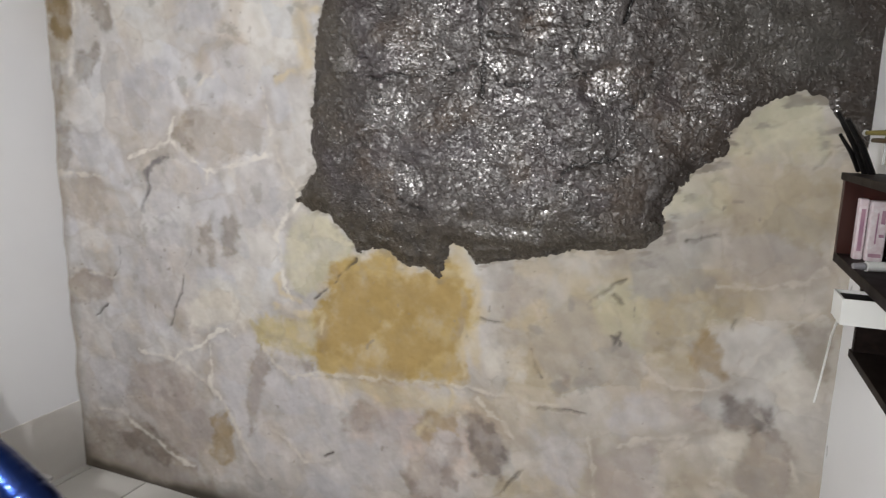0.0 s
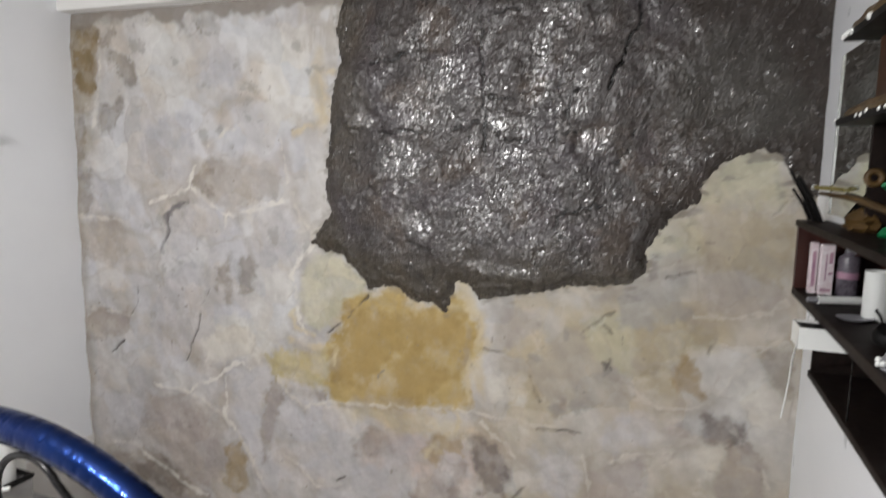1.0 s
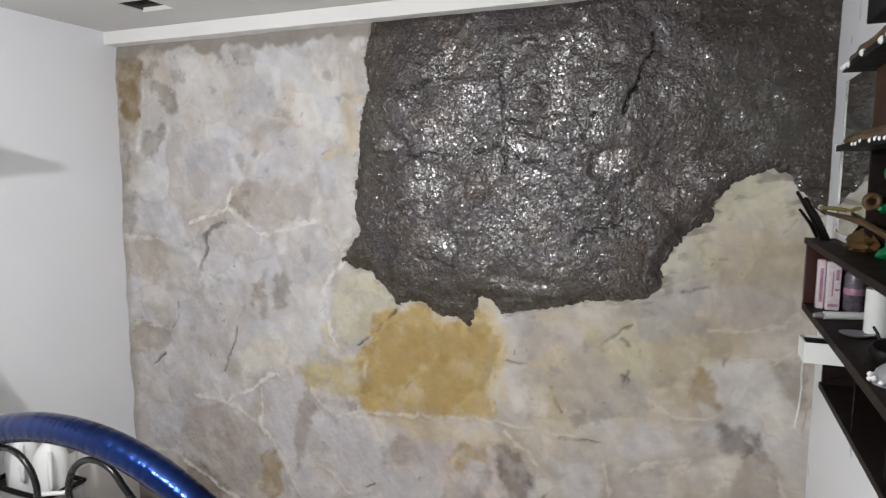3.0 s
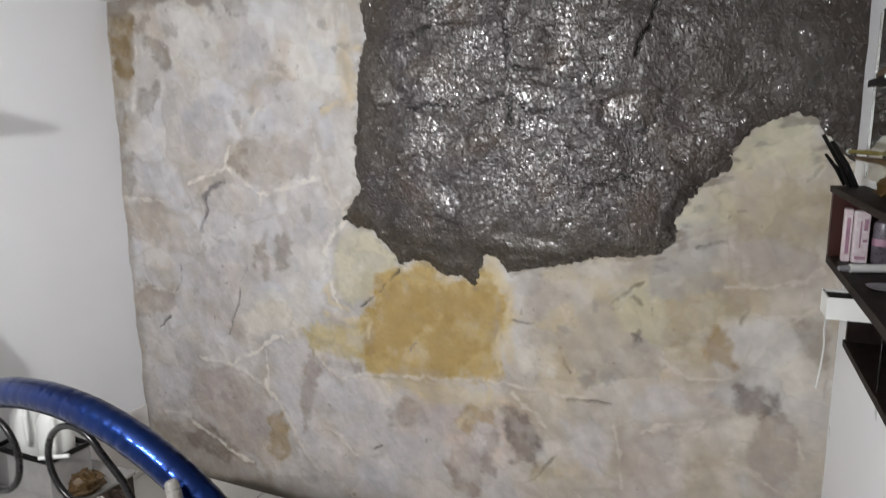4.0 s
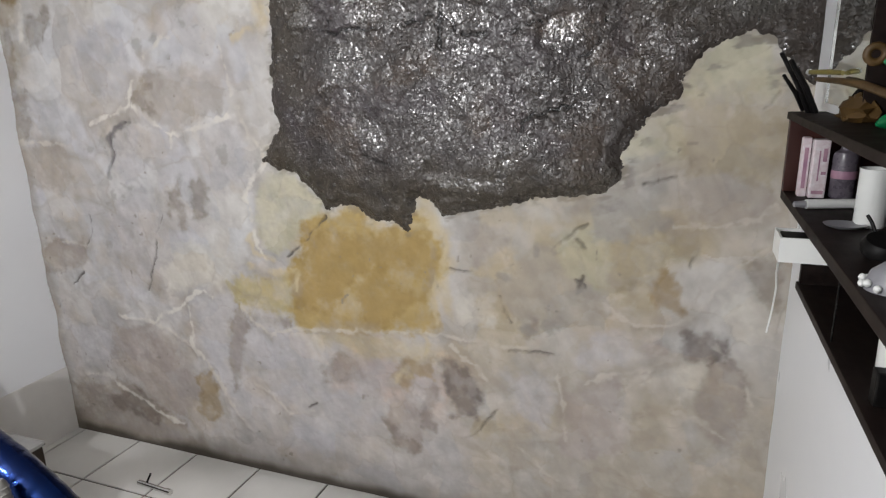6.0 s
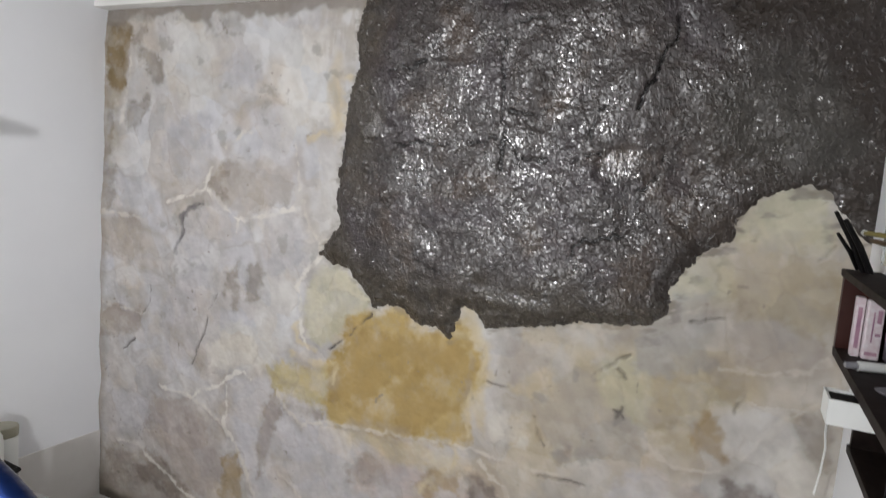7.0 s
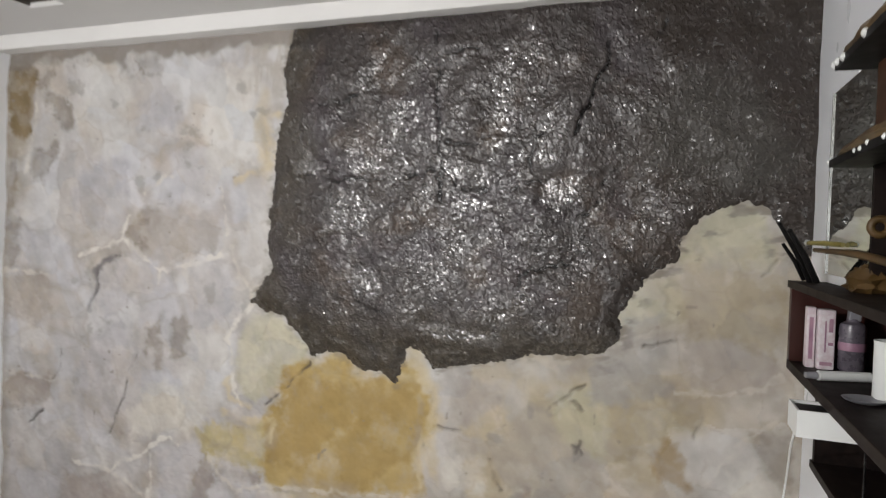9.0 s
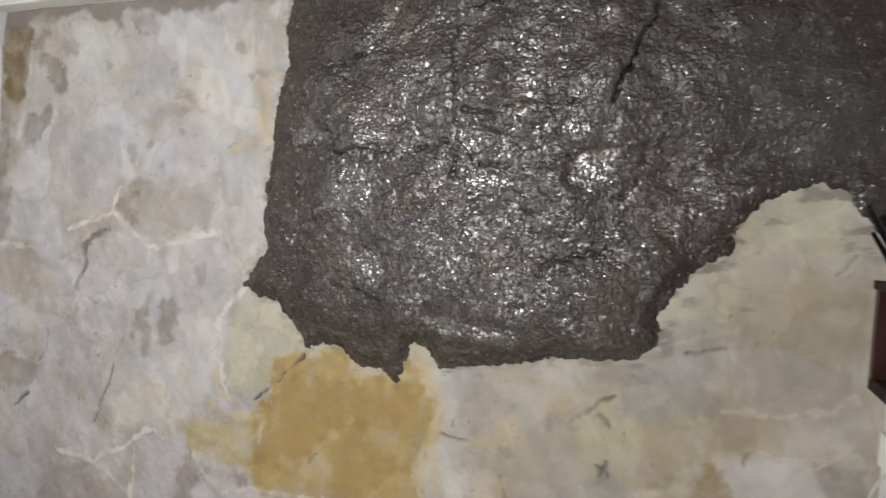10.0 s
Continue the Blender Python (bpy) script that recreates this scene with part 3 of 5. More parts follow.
def fractal(x, z, cell, seed, octaves=4, gain=0.55):
    total, amp = np.zeros_like(x), 1.0
    for k in range(octaves):
        total += amp * value_noise(x + 0.37 * k, z - 0.21 * k, cell / 2 ** k, seed + 17 * k)
        amp *= gain
    return total


def line_distance(x, z, lines, reach=9.0):
    """Distance to the nearest of some broken lines, counted only within reach of each piece."""
    best = np.full(x.shape, 9.0)
    for line in lines:
        for (ax, az), (bx, bz) in zip(line, line[1:]):
            dx, dz = bx - ax, bz - az
            near = (x > min(ax, bx) - reach) & (x < max(ax, bx) + reach) & (z > min(az, bz) - reach) & (z < max(az, bz) + reach)
            u, v = x[near], z[near]
            t = np.clip(((u - ax) * dx + (v - az) * dz) / (dx * dx + dz * dz + 1e-12), 0, 1)
            best[near] = np.minimum(best[near], np.hypot(u - ax - t * dx, v - az - t * dz))
    return best


def inside(x, z, ring):
    """Signed distance to a closed outline, positive inside."""
    flip = np.zeros(x.shape, bool)
    for (ax, az), (bx, bz) in zip(ring, ring[1:] + ring[:1]):
        cross = (az > z) != (bz > z)
        if az != bz:
            flip ^= cross & (x < (bx - ax) * (z - az) / (bz - az) + ax)
    d = line_distance(x, z, [ring + ring[:1]])
    return np.where(flip, d, -d)


def smooth_step(v, low, high):
    t = np.clip((v - low) / (high - low), 0, 1)
    return t * t * (3 - 2 * t)


def stones(x, z, size=0.31, seed=7):
    """Uneven slab pattern: distance to the nearest slab border, and two random tones of the slab."""
    bend = 0.177 * size
    u = x + bend * fractal(x, z, 0.65 * size, 194 + seed, 3) + 0.25 * z
    v = z + bend * fractal(x, z, 0.65 * size, 196 + seed, 3)
    near = np.full(x.shape, 9.0)
    second = np.full(x.shape, 9.0)
    tone_a, tone_b = np.zeros(x.shape), np.zeros(x.shape)
    table = np.random.RandomState(seed).uniform(-1, 1, (64, 64, 4))
    i, j = np.floor(u / size).astype(int), np.floor(v / (0.87 * size)).astype(int)
    for di in (-1, 0, 1):
        for dj in (-1, 0, 1):
            cell = table[(i + di) % 64, (j + dj) % 64]
            px, pz = (i + di + 0.5 + 0.36 * cell[..., 0]) * size, (j + dj + 0.5 + 0.36 * cell[..., 1]) * 0.87 * size
            d = np.hypot(u - px, 1.1 * (v - pz))
            closer = d < near
            second = np.where(closer, near, np.minimum(second, d))
            near = np.where(closer, d, near)
            tone_a, tone_b = np.where(closer, cell[..., 2], tone_a), np.where(closer, cell[..., 3], tone_b)
    return second - near, tone_a, tone_b


def lay(colour, rgb, amount):
    amount = np.clip(amount, 0, 1)[..., None]
    colour[:] = colour * (1 - amount) + np.array(rgb) * amount


def fill(colour, x, z, rings, rgb, force, width, grain):
    """Lay one pigment inside closed outlines: feathered border, uneven body, a slightly deeper rim just inside."""
    for k, ring in enumerate(rings):
        us, vs = [p[0] for p in ring], [p[1] for p in ring]
        near = (x > min(us) - 0.08) & (x < max(us) + 0.08) & (z > min(vs) - 0.08) & (z < max(vs) + 0.08)
        d = inside(x[near], z[near], ring)
        body = smooth_step(d + 0.6 * width * grain[near], -width, 0.8 * width)
        local = colour[near]
        lay(local, rgb, force * body * np.clip(0.95 + 0.18 * grain[near], 0.6, 1))
        lay(local, tuple(0.78 * c for c in rgb), 0.30 * body * smooth_step(d, 0.03, 0.0) * smooth_step(grain[near], 0.0, 0.8))
        colour[near] = local


def rock_fields(x, z, painted=True):
    """Relief towards the room in metres, pigment colour and coat mask for points of the wall."""
    sx = x + 0.006 * fractal(x, z, 0.035, 41, 3, 0.6)
    sz = z + 0.006 * fractal(x, z, 0.035, 43, 3, 0.6)
    vein = line_distance(sx, sz, VEINS, 0.07)
    fine = line_distance(sx, sz, FINE_VEINS, 0.07)
    warm_vein = line_distance(sx, sz, WARM_VEINS, 0.07)
    seam = np.minimum(np.minimum(vein - 0.003, fine), warm_vein)
    crack = line_distance(sx, sz, CRACKS, 0.05)
    border, tone_a, tone_b = stones(x, z)
    grain = fractal(x, z, 0.05, 77, 4, 0.65)
    hair = smooth_step(crack, 0.0070, 0.002) * np.clip(0.60 + 0.7 * fractal(x, z, 0.04, 53, 3), 0, 1)
    colour = np.empty(x.shape + (3,))
    if painted:
        soft = fractal(x, z, 0.12, 79, 2, 0.5)
        colour[:] = np.array((0.545, 0.53, 0.515))
        # base tone turns duller towards the floor
        lay(colour, (0.505, 0.475, 0.455), 0.9 * smooth_step(z + 0.1 * soft, 1.15, 0.45))
        lay(colour, (0.455, 0.412, 0.345), smooth_step(x + 0.12 * soft, 0.15, 0.6))
        lay(colour, (0.39, 0.355, 0.32), 0.34 * smooth_step(tone_a, 0.2, 0.9))
        lay(colour, (0.62, 0.615, 0.61), 0.40 * smooth_step(tone_a, -0.2, -0.9) * smooth_step(z, 0.4, 0.9))
        lay(colour, (0.465, 0.455, 0.478), 0.40 * smooth_step(tone_b, 0.2, 0.8) * smooth_step(x, 0.4, 0.0))
        rim = smooth_step(border + 0.02 * soft, 0.05, 0.008) * smooth_step(fractal(x, z, 0.24, 83, 2), -0.1, 0.5)
        lay(colour, (0.36, 0.31, 0.25), 0.35 * rim)
        lay(colour, (0.385, 0.35, 0.315), 0.30 * smooth_step(fractal(x, z, 0.18, 65, 3, 0.55), 0.25, 0.85))
        lay(colour, (0.63, 0.62, 0.60), 0.32 * smooth_step(fractal(x, z, 0.16, 69, 3, 0.55), 0.25, 0.8))
        lay(colour, (0.47, 0.39, 0.29), 0.36 * smooth_step(fractal(x, z, 0.20, 73, 3, 0.55), 0.35, 0.9))
        lay(colour, (0.52, 0.39, 0.30), 0.50 * smooth_step(np.hypot((x - 0.12) / 0.42, (z - 0.55) / 0.25), 1.2, 0.4) * smooth_step(fractal(x, z, 0.12, 94, 4, 0.6), -0.3, 0.5))
        lay(colour, (0.54, 0.44, 0.26), 0.42 * smooth_step(np.hypot((x - 0.12) / 0.95, (z - 0.95) / 0.46), 1.1, 0.45) * smooth_step(fractal(x, z, 0.13, 98, 4, 0.6), 0.0, 0.7))
        wx = x + 0.015 * fractal(x, z, 0.10, 3, 4, 0.62)
        wz = z + 0.015 * fractal(x, z, 0.10, 11, 4, 0.62)
        for k, (rows, rgb, force) in enumerate(((PINK, (0.45, 0.385, 0.365), 0.5), (YELLOW, (0.55, 0.45, 0.25), 0.55))):
            best = np.zeros(x.shape)
            rough = 0.22 * fractal(x, z, 0.10, 33 + k, 3, 0.55)
            for px, pz, rx, rz in rows:
                best = np.maximum(best, smooth_step(np.hypot((wx - px) / rx, (wz - pz) / rz) + rough, 1.30, 0.50))
            lay(colour, rgb, best * force)
        for rings, rgb, force, width in (
                (COOL_HIGH, (0.455, 0.442, 0.446), 0.80, 0.024), (COOL_LOW, (0.50, 0.48, 0.478), 0.80, 0.022), (WHITE_HIGH, (0.61, 0.60, 0.575), 0.70, 0.035), (WHITE_LOW, (0.63, 0.605, 0.545), 0.75, 0.028),
                (DUSK_HIGH, (0.435, 0.395, 0.355), 0.80, 0.020), (DUSK_LOW, (0.44, 0.385, 0.35), 0.82, 0.020), (CREAM, (0.525, 0.495, 0.37), 0.82, 0.016), (BEIGE, (0.445, 0.39, 0.29), 0.80, 0.024),
                (TAUPE_HIGH, (0.295, 0.26, 0.22), 0.66, 0.018), (TAUPE_LOW, (0.335, 0.285, 0.245), 0.70, 0.018), (BROWN_HIGH, (0.235, 0.175, 0.095), 0.90, 0.016), (BROWN_LOW, (0.37, 0.28, 0.165), 0.80, 0.016),
                (OLIVE_PATCH, (0.475, 0.39, 0.175), 0.75, 0.026), (OCHRE, (0.465, 0.335, 0.125), 0.92, 0.024), (OCHRE_DEEP, (0.385, 0.268, 0.10), 0.80, 0.030), (UMBER, (0.25, 0.215, 0.192), 0.86, 0.020), (SMEAR, (0.42, 0.40, 0.365), 0.85, 0.016)):
            fill(colour, wx, wz, rings, rgb, force, width, grain)
        stained = smooth_step(wx + 0.03 * soft, XL + 0.17, XL + 0.06) * smooth_step(z, 1.58, 1.75) * smooth_step(z, 2.25, 2.2)
        lay(colour, (0.31, 0.255, 0.175), 0.62 * stained * smooth_step(fractal(x, z, 0.10, 237, 3), -0.5, 0.4))
        lay(colour, (0.37, 0.34, 0.31), 0.30 * smooth_step(fractal(x * 1.3 + 0.5 * z, z, 0.07, 89, 4, 0.6), 0.3, 1.1) * smooth_step(fractal(x, z, 0.3, 97, 2), -0.3, 0.4))
        lay(colour, (0.65, 0.63, 0.60), 0.22 * smooth_step(fractal(x, z, 0.08, 99, 4, 0.6), 0.35, 1.1) * smooth_step(inside(wx, wz, OCHRE[0]), 0.02, -0.02))
        for seed, cell, rgb, force in ((211, 0.11, (0.385, 0.345, 0.30), 0.18), (223, 0.09, (0.61, 0.595, 0.565), 0.14), (227, 0.13, (0.47, 0.40, 0.30), 0.18), (229, 0.07, (0.41, 0.39, 0.385), 0.14)):
            blotch = fractal(x + 0.3 * z, z - 0.2 * x, cell, seed, 4, 0.6)
            lay(colour, rgb, force * smooth_step(blotch, 0.35, 0.75) * (1 - 0.95 * smooth_step(inside(wx, wz, OCHRE[0]), -0.02, 0.02)))
        edge_c, tone_c, tone_d = stones(x, z, 0.155, 19)
        streak = fractal(x * 2.4 + z * 1.3, z * 0.7 - 0.3 * x, 0.10, 231, 4, 0.62)
        plain = 1 - 0.6 * smooth_step(inside(wx, wz, OCHRE[0]), -0.02, 0.02)
        colour *= (1 + plain * (0.055 * tone_c + 0.035 * streak))[..., None]
        colour *= 1 + (plain * 0.018 * tone_d)[..., None] * np.array((1.0, 0.1, -1.4))
        lay(colour, (0.36, 0.31, 0.25), 0.26 * smooth_step(edge_c, 0.014, 0.002) * smooth_step(streak, 0.2, 0.7) * plain)
        level = np.array((0.50, 0.475, 0.44)) - 0.03 * smooth_step(z, 1.1, 0.5)[..., None]
        colour[:] = np.clip(level + (0.92 + 0.28 * plain)[..., None] * (colour - level), 0.05, 0.72)
        grey = colour.mean(-1, keepdims=True)
        colour[:] = colour + (0.09 * plain)[..., None] * (grey * np.array((1.04, 1.0, 0.95)) - colour)
        dots = np.zeros(x.shape)
        for px, pz, rx, rz in SPOTS:
            dots = np.maximum(dots, smooth_step(np.hypot((sx - px) / rx, (sz - pz) / rz) + 0.9 * grain, 1.30, 0.25))
        lay(colour, (0.29, 0.275, 0.25), 0.55 * dots)
        fleck = smooth_step(fractal(x, z, 0.024, 61, 2, 0.5), 0.95, 1.2) * smooth_step(fractal(x, z, 0.22, 67, 2), 0.1, 0.5)
        lay(colour, (0.25, 0.22, 0.19), 0.7 * fleck)
        gap = np.clip(0.78 + 0.9 * fractal(x, z, 0.06, 47, 3), 0.25, 1)
        ragged = 0.007 * fractal(x, z, 0.03, 49, 3)
        side = smooth_step(seam, 0.05, 0.012) * smooth_step(soft, -0.2, 0.5)
        lay(colour, (0.36, 0.31, 0.26), 0.45 * side)
        lay(colour, (0.70, 0.67, 0.61), 0.88 * smooth_step(vein + ragged, 0.012, 0.003) * gap)
        lay(colour, (0.66, 0.62, 0.545), (0.62 - 0.18 * smooth_step(x, 0.3, 0.6)) * smooth_step(fine + ragged, 0.011, 0.001) * gap)
        lay(colour, (0.60, 0.51, 0.335), 0.70 * smooth_step(warm_vein + ragged, 0.020, 0.003) * gap)
        lay(colour, (0.12, 0.105, 0.095), 0.85 * hair * (1 - 0.35 * smooth_step(x, 0.2, 0.4)))
        first = smooth_step(line_distance(sx, sz, CRACKS[:1], 0.05) + 0.004 * grain, 0.017, 0.006) * np.clip(0.7 + 0.6 * fractal(x, z, 0.05, 59, 2), 0, 1)
        lay(colour, (0.17, 0.16, 0.165), 0.80 * first)
        # darker towards the floor, darkest in the lowest few centimetres
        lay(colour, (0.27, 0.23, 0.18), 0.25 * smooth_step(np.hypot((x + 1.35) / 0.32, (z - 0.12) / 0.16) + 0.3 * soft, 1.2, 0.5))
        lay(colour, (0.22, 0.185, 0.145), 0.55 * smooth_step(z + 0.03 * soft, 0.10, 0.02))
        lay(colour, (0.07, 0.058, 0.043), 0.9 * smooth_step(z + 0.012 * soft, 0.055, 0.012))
        # taupe left edge, with the shade of the corner gap painted in
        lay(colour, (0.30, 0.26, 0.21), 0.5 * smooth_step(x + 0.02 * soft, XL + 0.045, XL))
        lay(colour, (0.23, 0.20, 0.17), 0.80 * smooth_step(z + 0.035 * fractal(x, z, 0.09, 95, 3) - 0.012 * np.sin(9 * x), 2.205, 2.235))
        streaks = smooth_step(fractal(x * 4.0, z * 0.8, 0.12, 63, 3, 0.6), -0.1, 0.5)
        lay(colour, (0.42, 0.38, 0.33), 0.55 * streaks * smooth_step(inside(wx, wz, [(-0.42, 2.05), (-0.42, 2.24), (-0.22, 2.24), (-0.24, 2.05)]), -0.01, 0.02))
        # overall tone lowered, a little less at the upper left
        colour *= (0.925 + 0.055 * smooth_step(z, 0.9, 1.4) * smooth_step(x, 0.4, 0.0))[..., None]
        near_coat = inside(x, z, COAT_EDGE)
        brushed = smooth_step(fractal(x * 1.5 + z, z * 4.0 - x, 0.09, 117, 3, 0.6), -0.1, 0.5)
        lay(colour, (0.20, 0.185, 0.17), 0.75 * brushed * smooth_step(near_coat + 0.02 * grain, -0.075, -0.015) * smooth_step(x, 0.78, 0.9))
        lay(colour, (0.22, 0.19, 0.14), 0.5 * brushed * smooth_step(near_coat + 0.012 * grain, -0.03, -0.005))
    facet = fractal(x, z, 0.42, 101, 3, 0.5)
    relief = 0.012 * facet + 0.006 * fractal(x, z, 0.11, 103, 2) + (0.0011 if painted else 0.0004) * fractal(x, z, 0.02, 107, 3)
    relief += 0.0028 * smooth_step(seam + 0.003 * fractal(x, z, 0.03, 49, 2), 0.018, 0.0) * (0.4 + 0.6 * np.clip(0.5 + fractal(x, z, 0.07, 47, 2), 0, 1)) - 0.010 * hair
    relief *= 0.12 + 0.88 * smooth_step(z, 0.0, 0.16)
    edge = 0.004 * fractal(x, z, 0.05, 113, 3) + 0.005 * fractal(x, z + 0.4 * x, 0.018, 127, 3, 0.75)
    mask = inside(x, z, COAT_EDGE) + edge
    return relief, colour, mask


def facet_weight(x, z, px, pz, rx, rz):
    return smooth_step(np.hypot((x - px) / rx, (z - pz) / rz) + 0.42 * fractal(x, z, 0.045, 171, 3, 0.6), 1.55, 0.45)


def coat_fields(x, z, mask):
    """Extra relief, pigment and wetness of the dark coat; wetness also places the lamp's glints."""
    jx = x + 0.010 * fractal(x, z, 0.03, 131, 3, 0.6)
    jz = z + 0.010 * fractal(x, z, 0.03, 137, 3, 0.6)
    joint = line_distance(jx, jz, JOINTS, 0.05)
    broken = smooth_step(fractal(x, z, 0.08, 133, 3), -0.8, 0.1)
    lump = fractal(x, z, 0.15, 139, 2, 0.45)
    chunk = fractal(x, z, 0.030, 149, 3, 0.6)
    split = smooth_step(line_distance(x + 0.008 * fractal(x, z, 0.03, 131, 2), z, JOINTS[:1], 0.05), 0.0065, 0.002)
    swollen = 0.016 * smooth_step(z + 0.05 * lump, 1.62, 1.30) * smooth_step(x, 0.98, 0.75) + 0.002 * np.sin(z * 21.0 + 3.0 * lump)
    lip = np.exp(-((mask - 0.014) / 0.008) ** 2) * smooth_step(z, 1.36, 1.28) * smooth_step(x, 0.22, 0.34)
    relief = 0.009 + swollen + 0.0050 * lump + 0.0016 * chunk - 0.005 * smooth_step(joint, 0.009, 0.0) * broken - 0.010 * split + 0.007 * lip
    colour = np.empty(x.shape + (3,))
    colour[:] = np.array((0.052, 0.043, 0.040))
    lay(colour, (0.078, 0.057, 0.044), 0.85 * smooth_step(fractal(x, z, 0.16, 151, 3), 0.0, 0.7))
    lay(colour, (0.060, 0.049, 0.055), 0.6 * smooth_step(fractal(x, z, 0.14, 155, 3), 0.1, 0.7))
    lay(colour, (0.072, 0.060, 0.042), 0.7 * np.maximum(smooth_step(z + 0.08 * lump, 1.42, 1.22), smooth_step(x + 0.08 * lump, -0.12, -0.28)))
    lay(colour, (0.030, 0.025, 0.023), 0.55 * smooth_step(fractal(x, z, 0.06, 153, 4, 0.65), 0.15, 0.9))
    lay(colour, (0.038, 0.029, 0.023), 0.85 * smooth_step(x + 0.1 * lump, 0.80, 1.05))
    dry = np.hypot((x - 1.13) / 0.22, (z - 1.88) / 0.18) + 0.2 * fractal(x, z, 0.12, 157, 3)
    lay(colour, (0.080, 0.078, 0.070), 0.45 * smooth_step(dry, 1.1, 0.5))
    colour *= (1 - np.maximum(0.92 * smooth_step(joint, 0.006, 0.002) * broken, 0.93 * split))[..., None]
    # gloss map: raised where highlights belong, lowered at both sides
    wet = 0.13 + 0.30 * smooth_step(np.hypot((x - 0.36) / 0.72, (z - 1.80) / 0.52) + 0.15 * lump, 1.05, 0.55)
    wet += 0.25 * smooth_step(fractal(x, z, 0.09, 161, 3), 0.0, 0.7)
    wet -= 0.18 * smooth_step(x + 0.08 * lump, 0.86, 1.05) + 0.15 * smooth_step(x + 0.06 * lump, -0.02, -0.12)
    for px, pz, rx, rz in GLINT_FACETS:
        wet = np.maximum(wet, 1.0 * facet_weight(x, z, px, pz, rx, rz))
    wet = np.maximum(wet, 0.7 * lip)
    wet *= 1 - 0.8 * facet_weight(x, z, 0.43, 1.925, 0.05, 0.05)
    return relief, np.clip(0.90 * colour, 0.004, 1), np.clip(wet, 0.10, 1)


def sheet(name, x0, x1, z0, z1, step, material, coat=False, parent=None):
    nx, nz = int((x1 - x0) / step) + 1, int((z1 - z0) / step) + 1
    x, z = np.meshgrid(np.linspace(x0, x1, nx), np.linspace(z0, z1, nz), indexing="ij")
    relief, colour, mask = rock_fields(x, z, not coat)
    keep = np.ones((nx - 1, nz - 1), bool)
    wet = np.ones(x.shape)
    if coat:
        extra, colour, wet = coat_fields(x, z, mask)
        relief = relief + np.clip(0.35 * mask, -0.008, 0.0025) + extra * smooth_step(mask, 0.0, 0.045)
        # smooth trowelled facets, leaning to mirror the lamp, so glints sit at set spots
        for px, pz, rx, rz in GLINT_FACETS:
            w = 0.8 * facet_weight(x, z, px, pz, rx, rz)
            level = relief[np.argmin(np.abs(x[:, 0] - px)), np.argmin(np.abs(z[0] - pz))]
            lean_x, lean_z = 0.22 * (px - 0.42), 0.22 * (pz - 1.90)
            relief = relief * (1 - w) + w * (level + np.clip(lean_x, -0.12, 0.12) * (x - px) + np.clip(lean_z, -0.12, 0.12) * (z - pz) + 0.0020 * fractal(x, z, 0.024, 149, 2))
        m = mask > -0.002
        keep = m[:-1, :-1] | m[1:, :-1] | m[:-1, 1:] | m[1:, 1:]
    else:
        relief = relief - 0.012 * smooth_step(mask, 0.012, 0.06)
        relief = np.where((x <= x0 + 1e-6) | (x >= x1 - 1e-6), np.clip(relief, -0.02, 0.02), relief)
    co = np.stack((x, YW - relief, z), -1).reshape(-1, 3)
    index = np.arange(nx * nz).reshape(nx, nz)
    quads = np.stack((index[:-1, :-1], index[1:, :-1], index[1:, 1:], index[:-1, 1:]), -1)[keep]
    used, quads = np.unique(quads, return_inverse=True)
    quads = quads.reshape(-1, 4)
    me = bpy.data.meshes.new(name)
    me.from_pydata(co[used].tolist(), [], quads.tolist())
    layer = me.attributes.new("pigment", "FLOAT_COLOR", "POINT")
    rgba = np.ones((len(used), 4), np.float32)
    rgba[:, :3] = np.clip(colour.reshape(-1, 3)[used], 0, 1)
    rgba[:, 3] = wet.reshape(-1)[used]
    layer.data.foreach_set("color", rgba.ravel())
    me.polygons.foreach_set("use_smooth", [True] * len(me.polygons))
    me.materials.append(material)
    ob = new(name, me)
    ob.parent = parent
    return ob


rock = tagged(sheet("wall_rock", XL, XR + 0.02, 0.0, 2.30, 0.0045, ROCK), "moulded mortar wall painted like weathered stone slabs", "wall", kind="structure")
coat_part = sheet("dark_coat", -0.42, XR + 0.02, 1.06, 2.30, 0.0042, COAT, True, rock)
coat_part["label"] = "wet dark grey mortar coat with ragged brushed edge"
backing = tagged(part("wall_north", box(XL - 0.12, XR + 0.30, YW + 0.06, YW + 0.2, 0, ZC), WHITE_WALL), "plain masonry behind the rock relief", "wall", kind="structure")

# ---- room shell ----
tagged(part("wall_west", box(XL - 0.12, XL, YB, YW + 0.06, 0, ZC), WHITE_WALL), "smooth white painted side wall", "wall", kind="structure")
tagged(part("wall_south", box(XL - 0.12, XR + 0.30, YB - 0.12, YB, 0, ZC), WHITE_WALL), "plain white wall behind the camera", "wall", kind="structure")
# thin band, slightly duller than the wall above it, 0.325 m high
tagged(part("baseboard", box(XL, XL + 0.006, YB, YW, 0.0, 0.325, 0.001), WALL_FOOT), "slightly duller beige band along the foot of the white wall", "baseboard", kind="structure")
NY0, NY1, NZ0, NZ1 = -0.2, 1.99, 1.06, 1.51
bm = box(XR, XR + 0.30, YB, YW + 0.06, 0, NZ0)
add_box(bm, XR, XR + 0.30, 1.628, YW + 0.06, NZ1, ZC)
add_box(bm, XR, XR + 0.30, YB, 1.628, 1.767, ZC)
add_box(bm, XR + 0.26, XR + 0.30, YB, 1.628, NZ1, 1.767)
add_box(bm, XR, XR + 0.30, NY1, YW + 0.06, NZ0, NZ1)
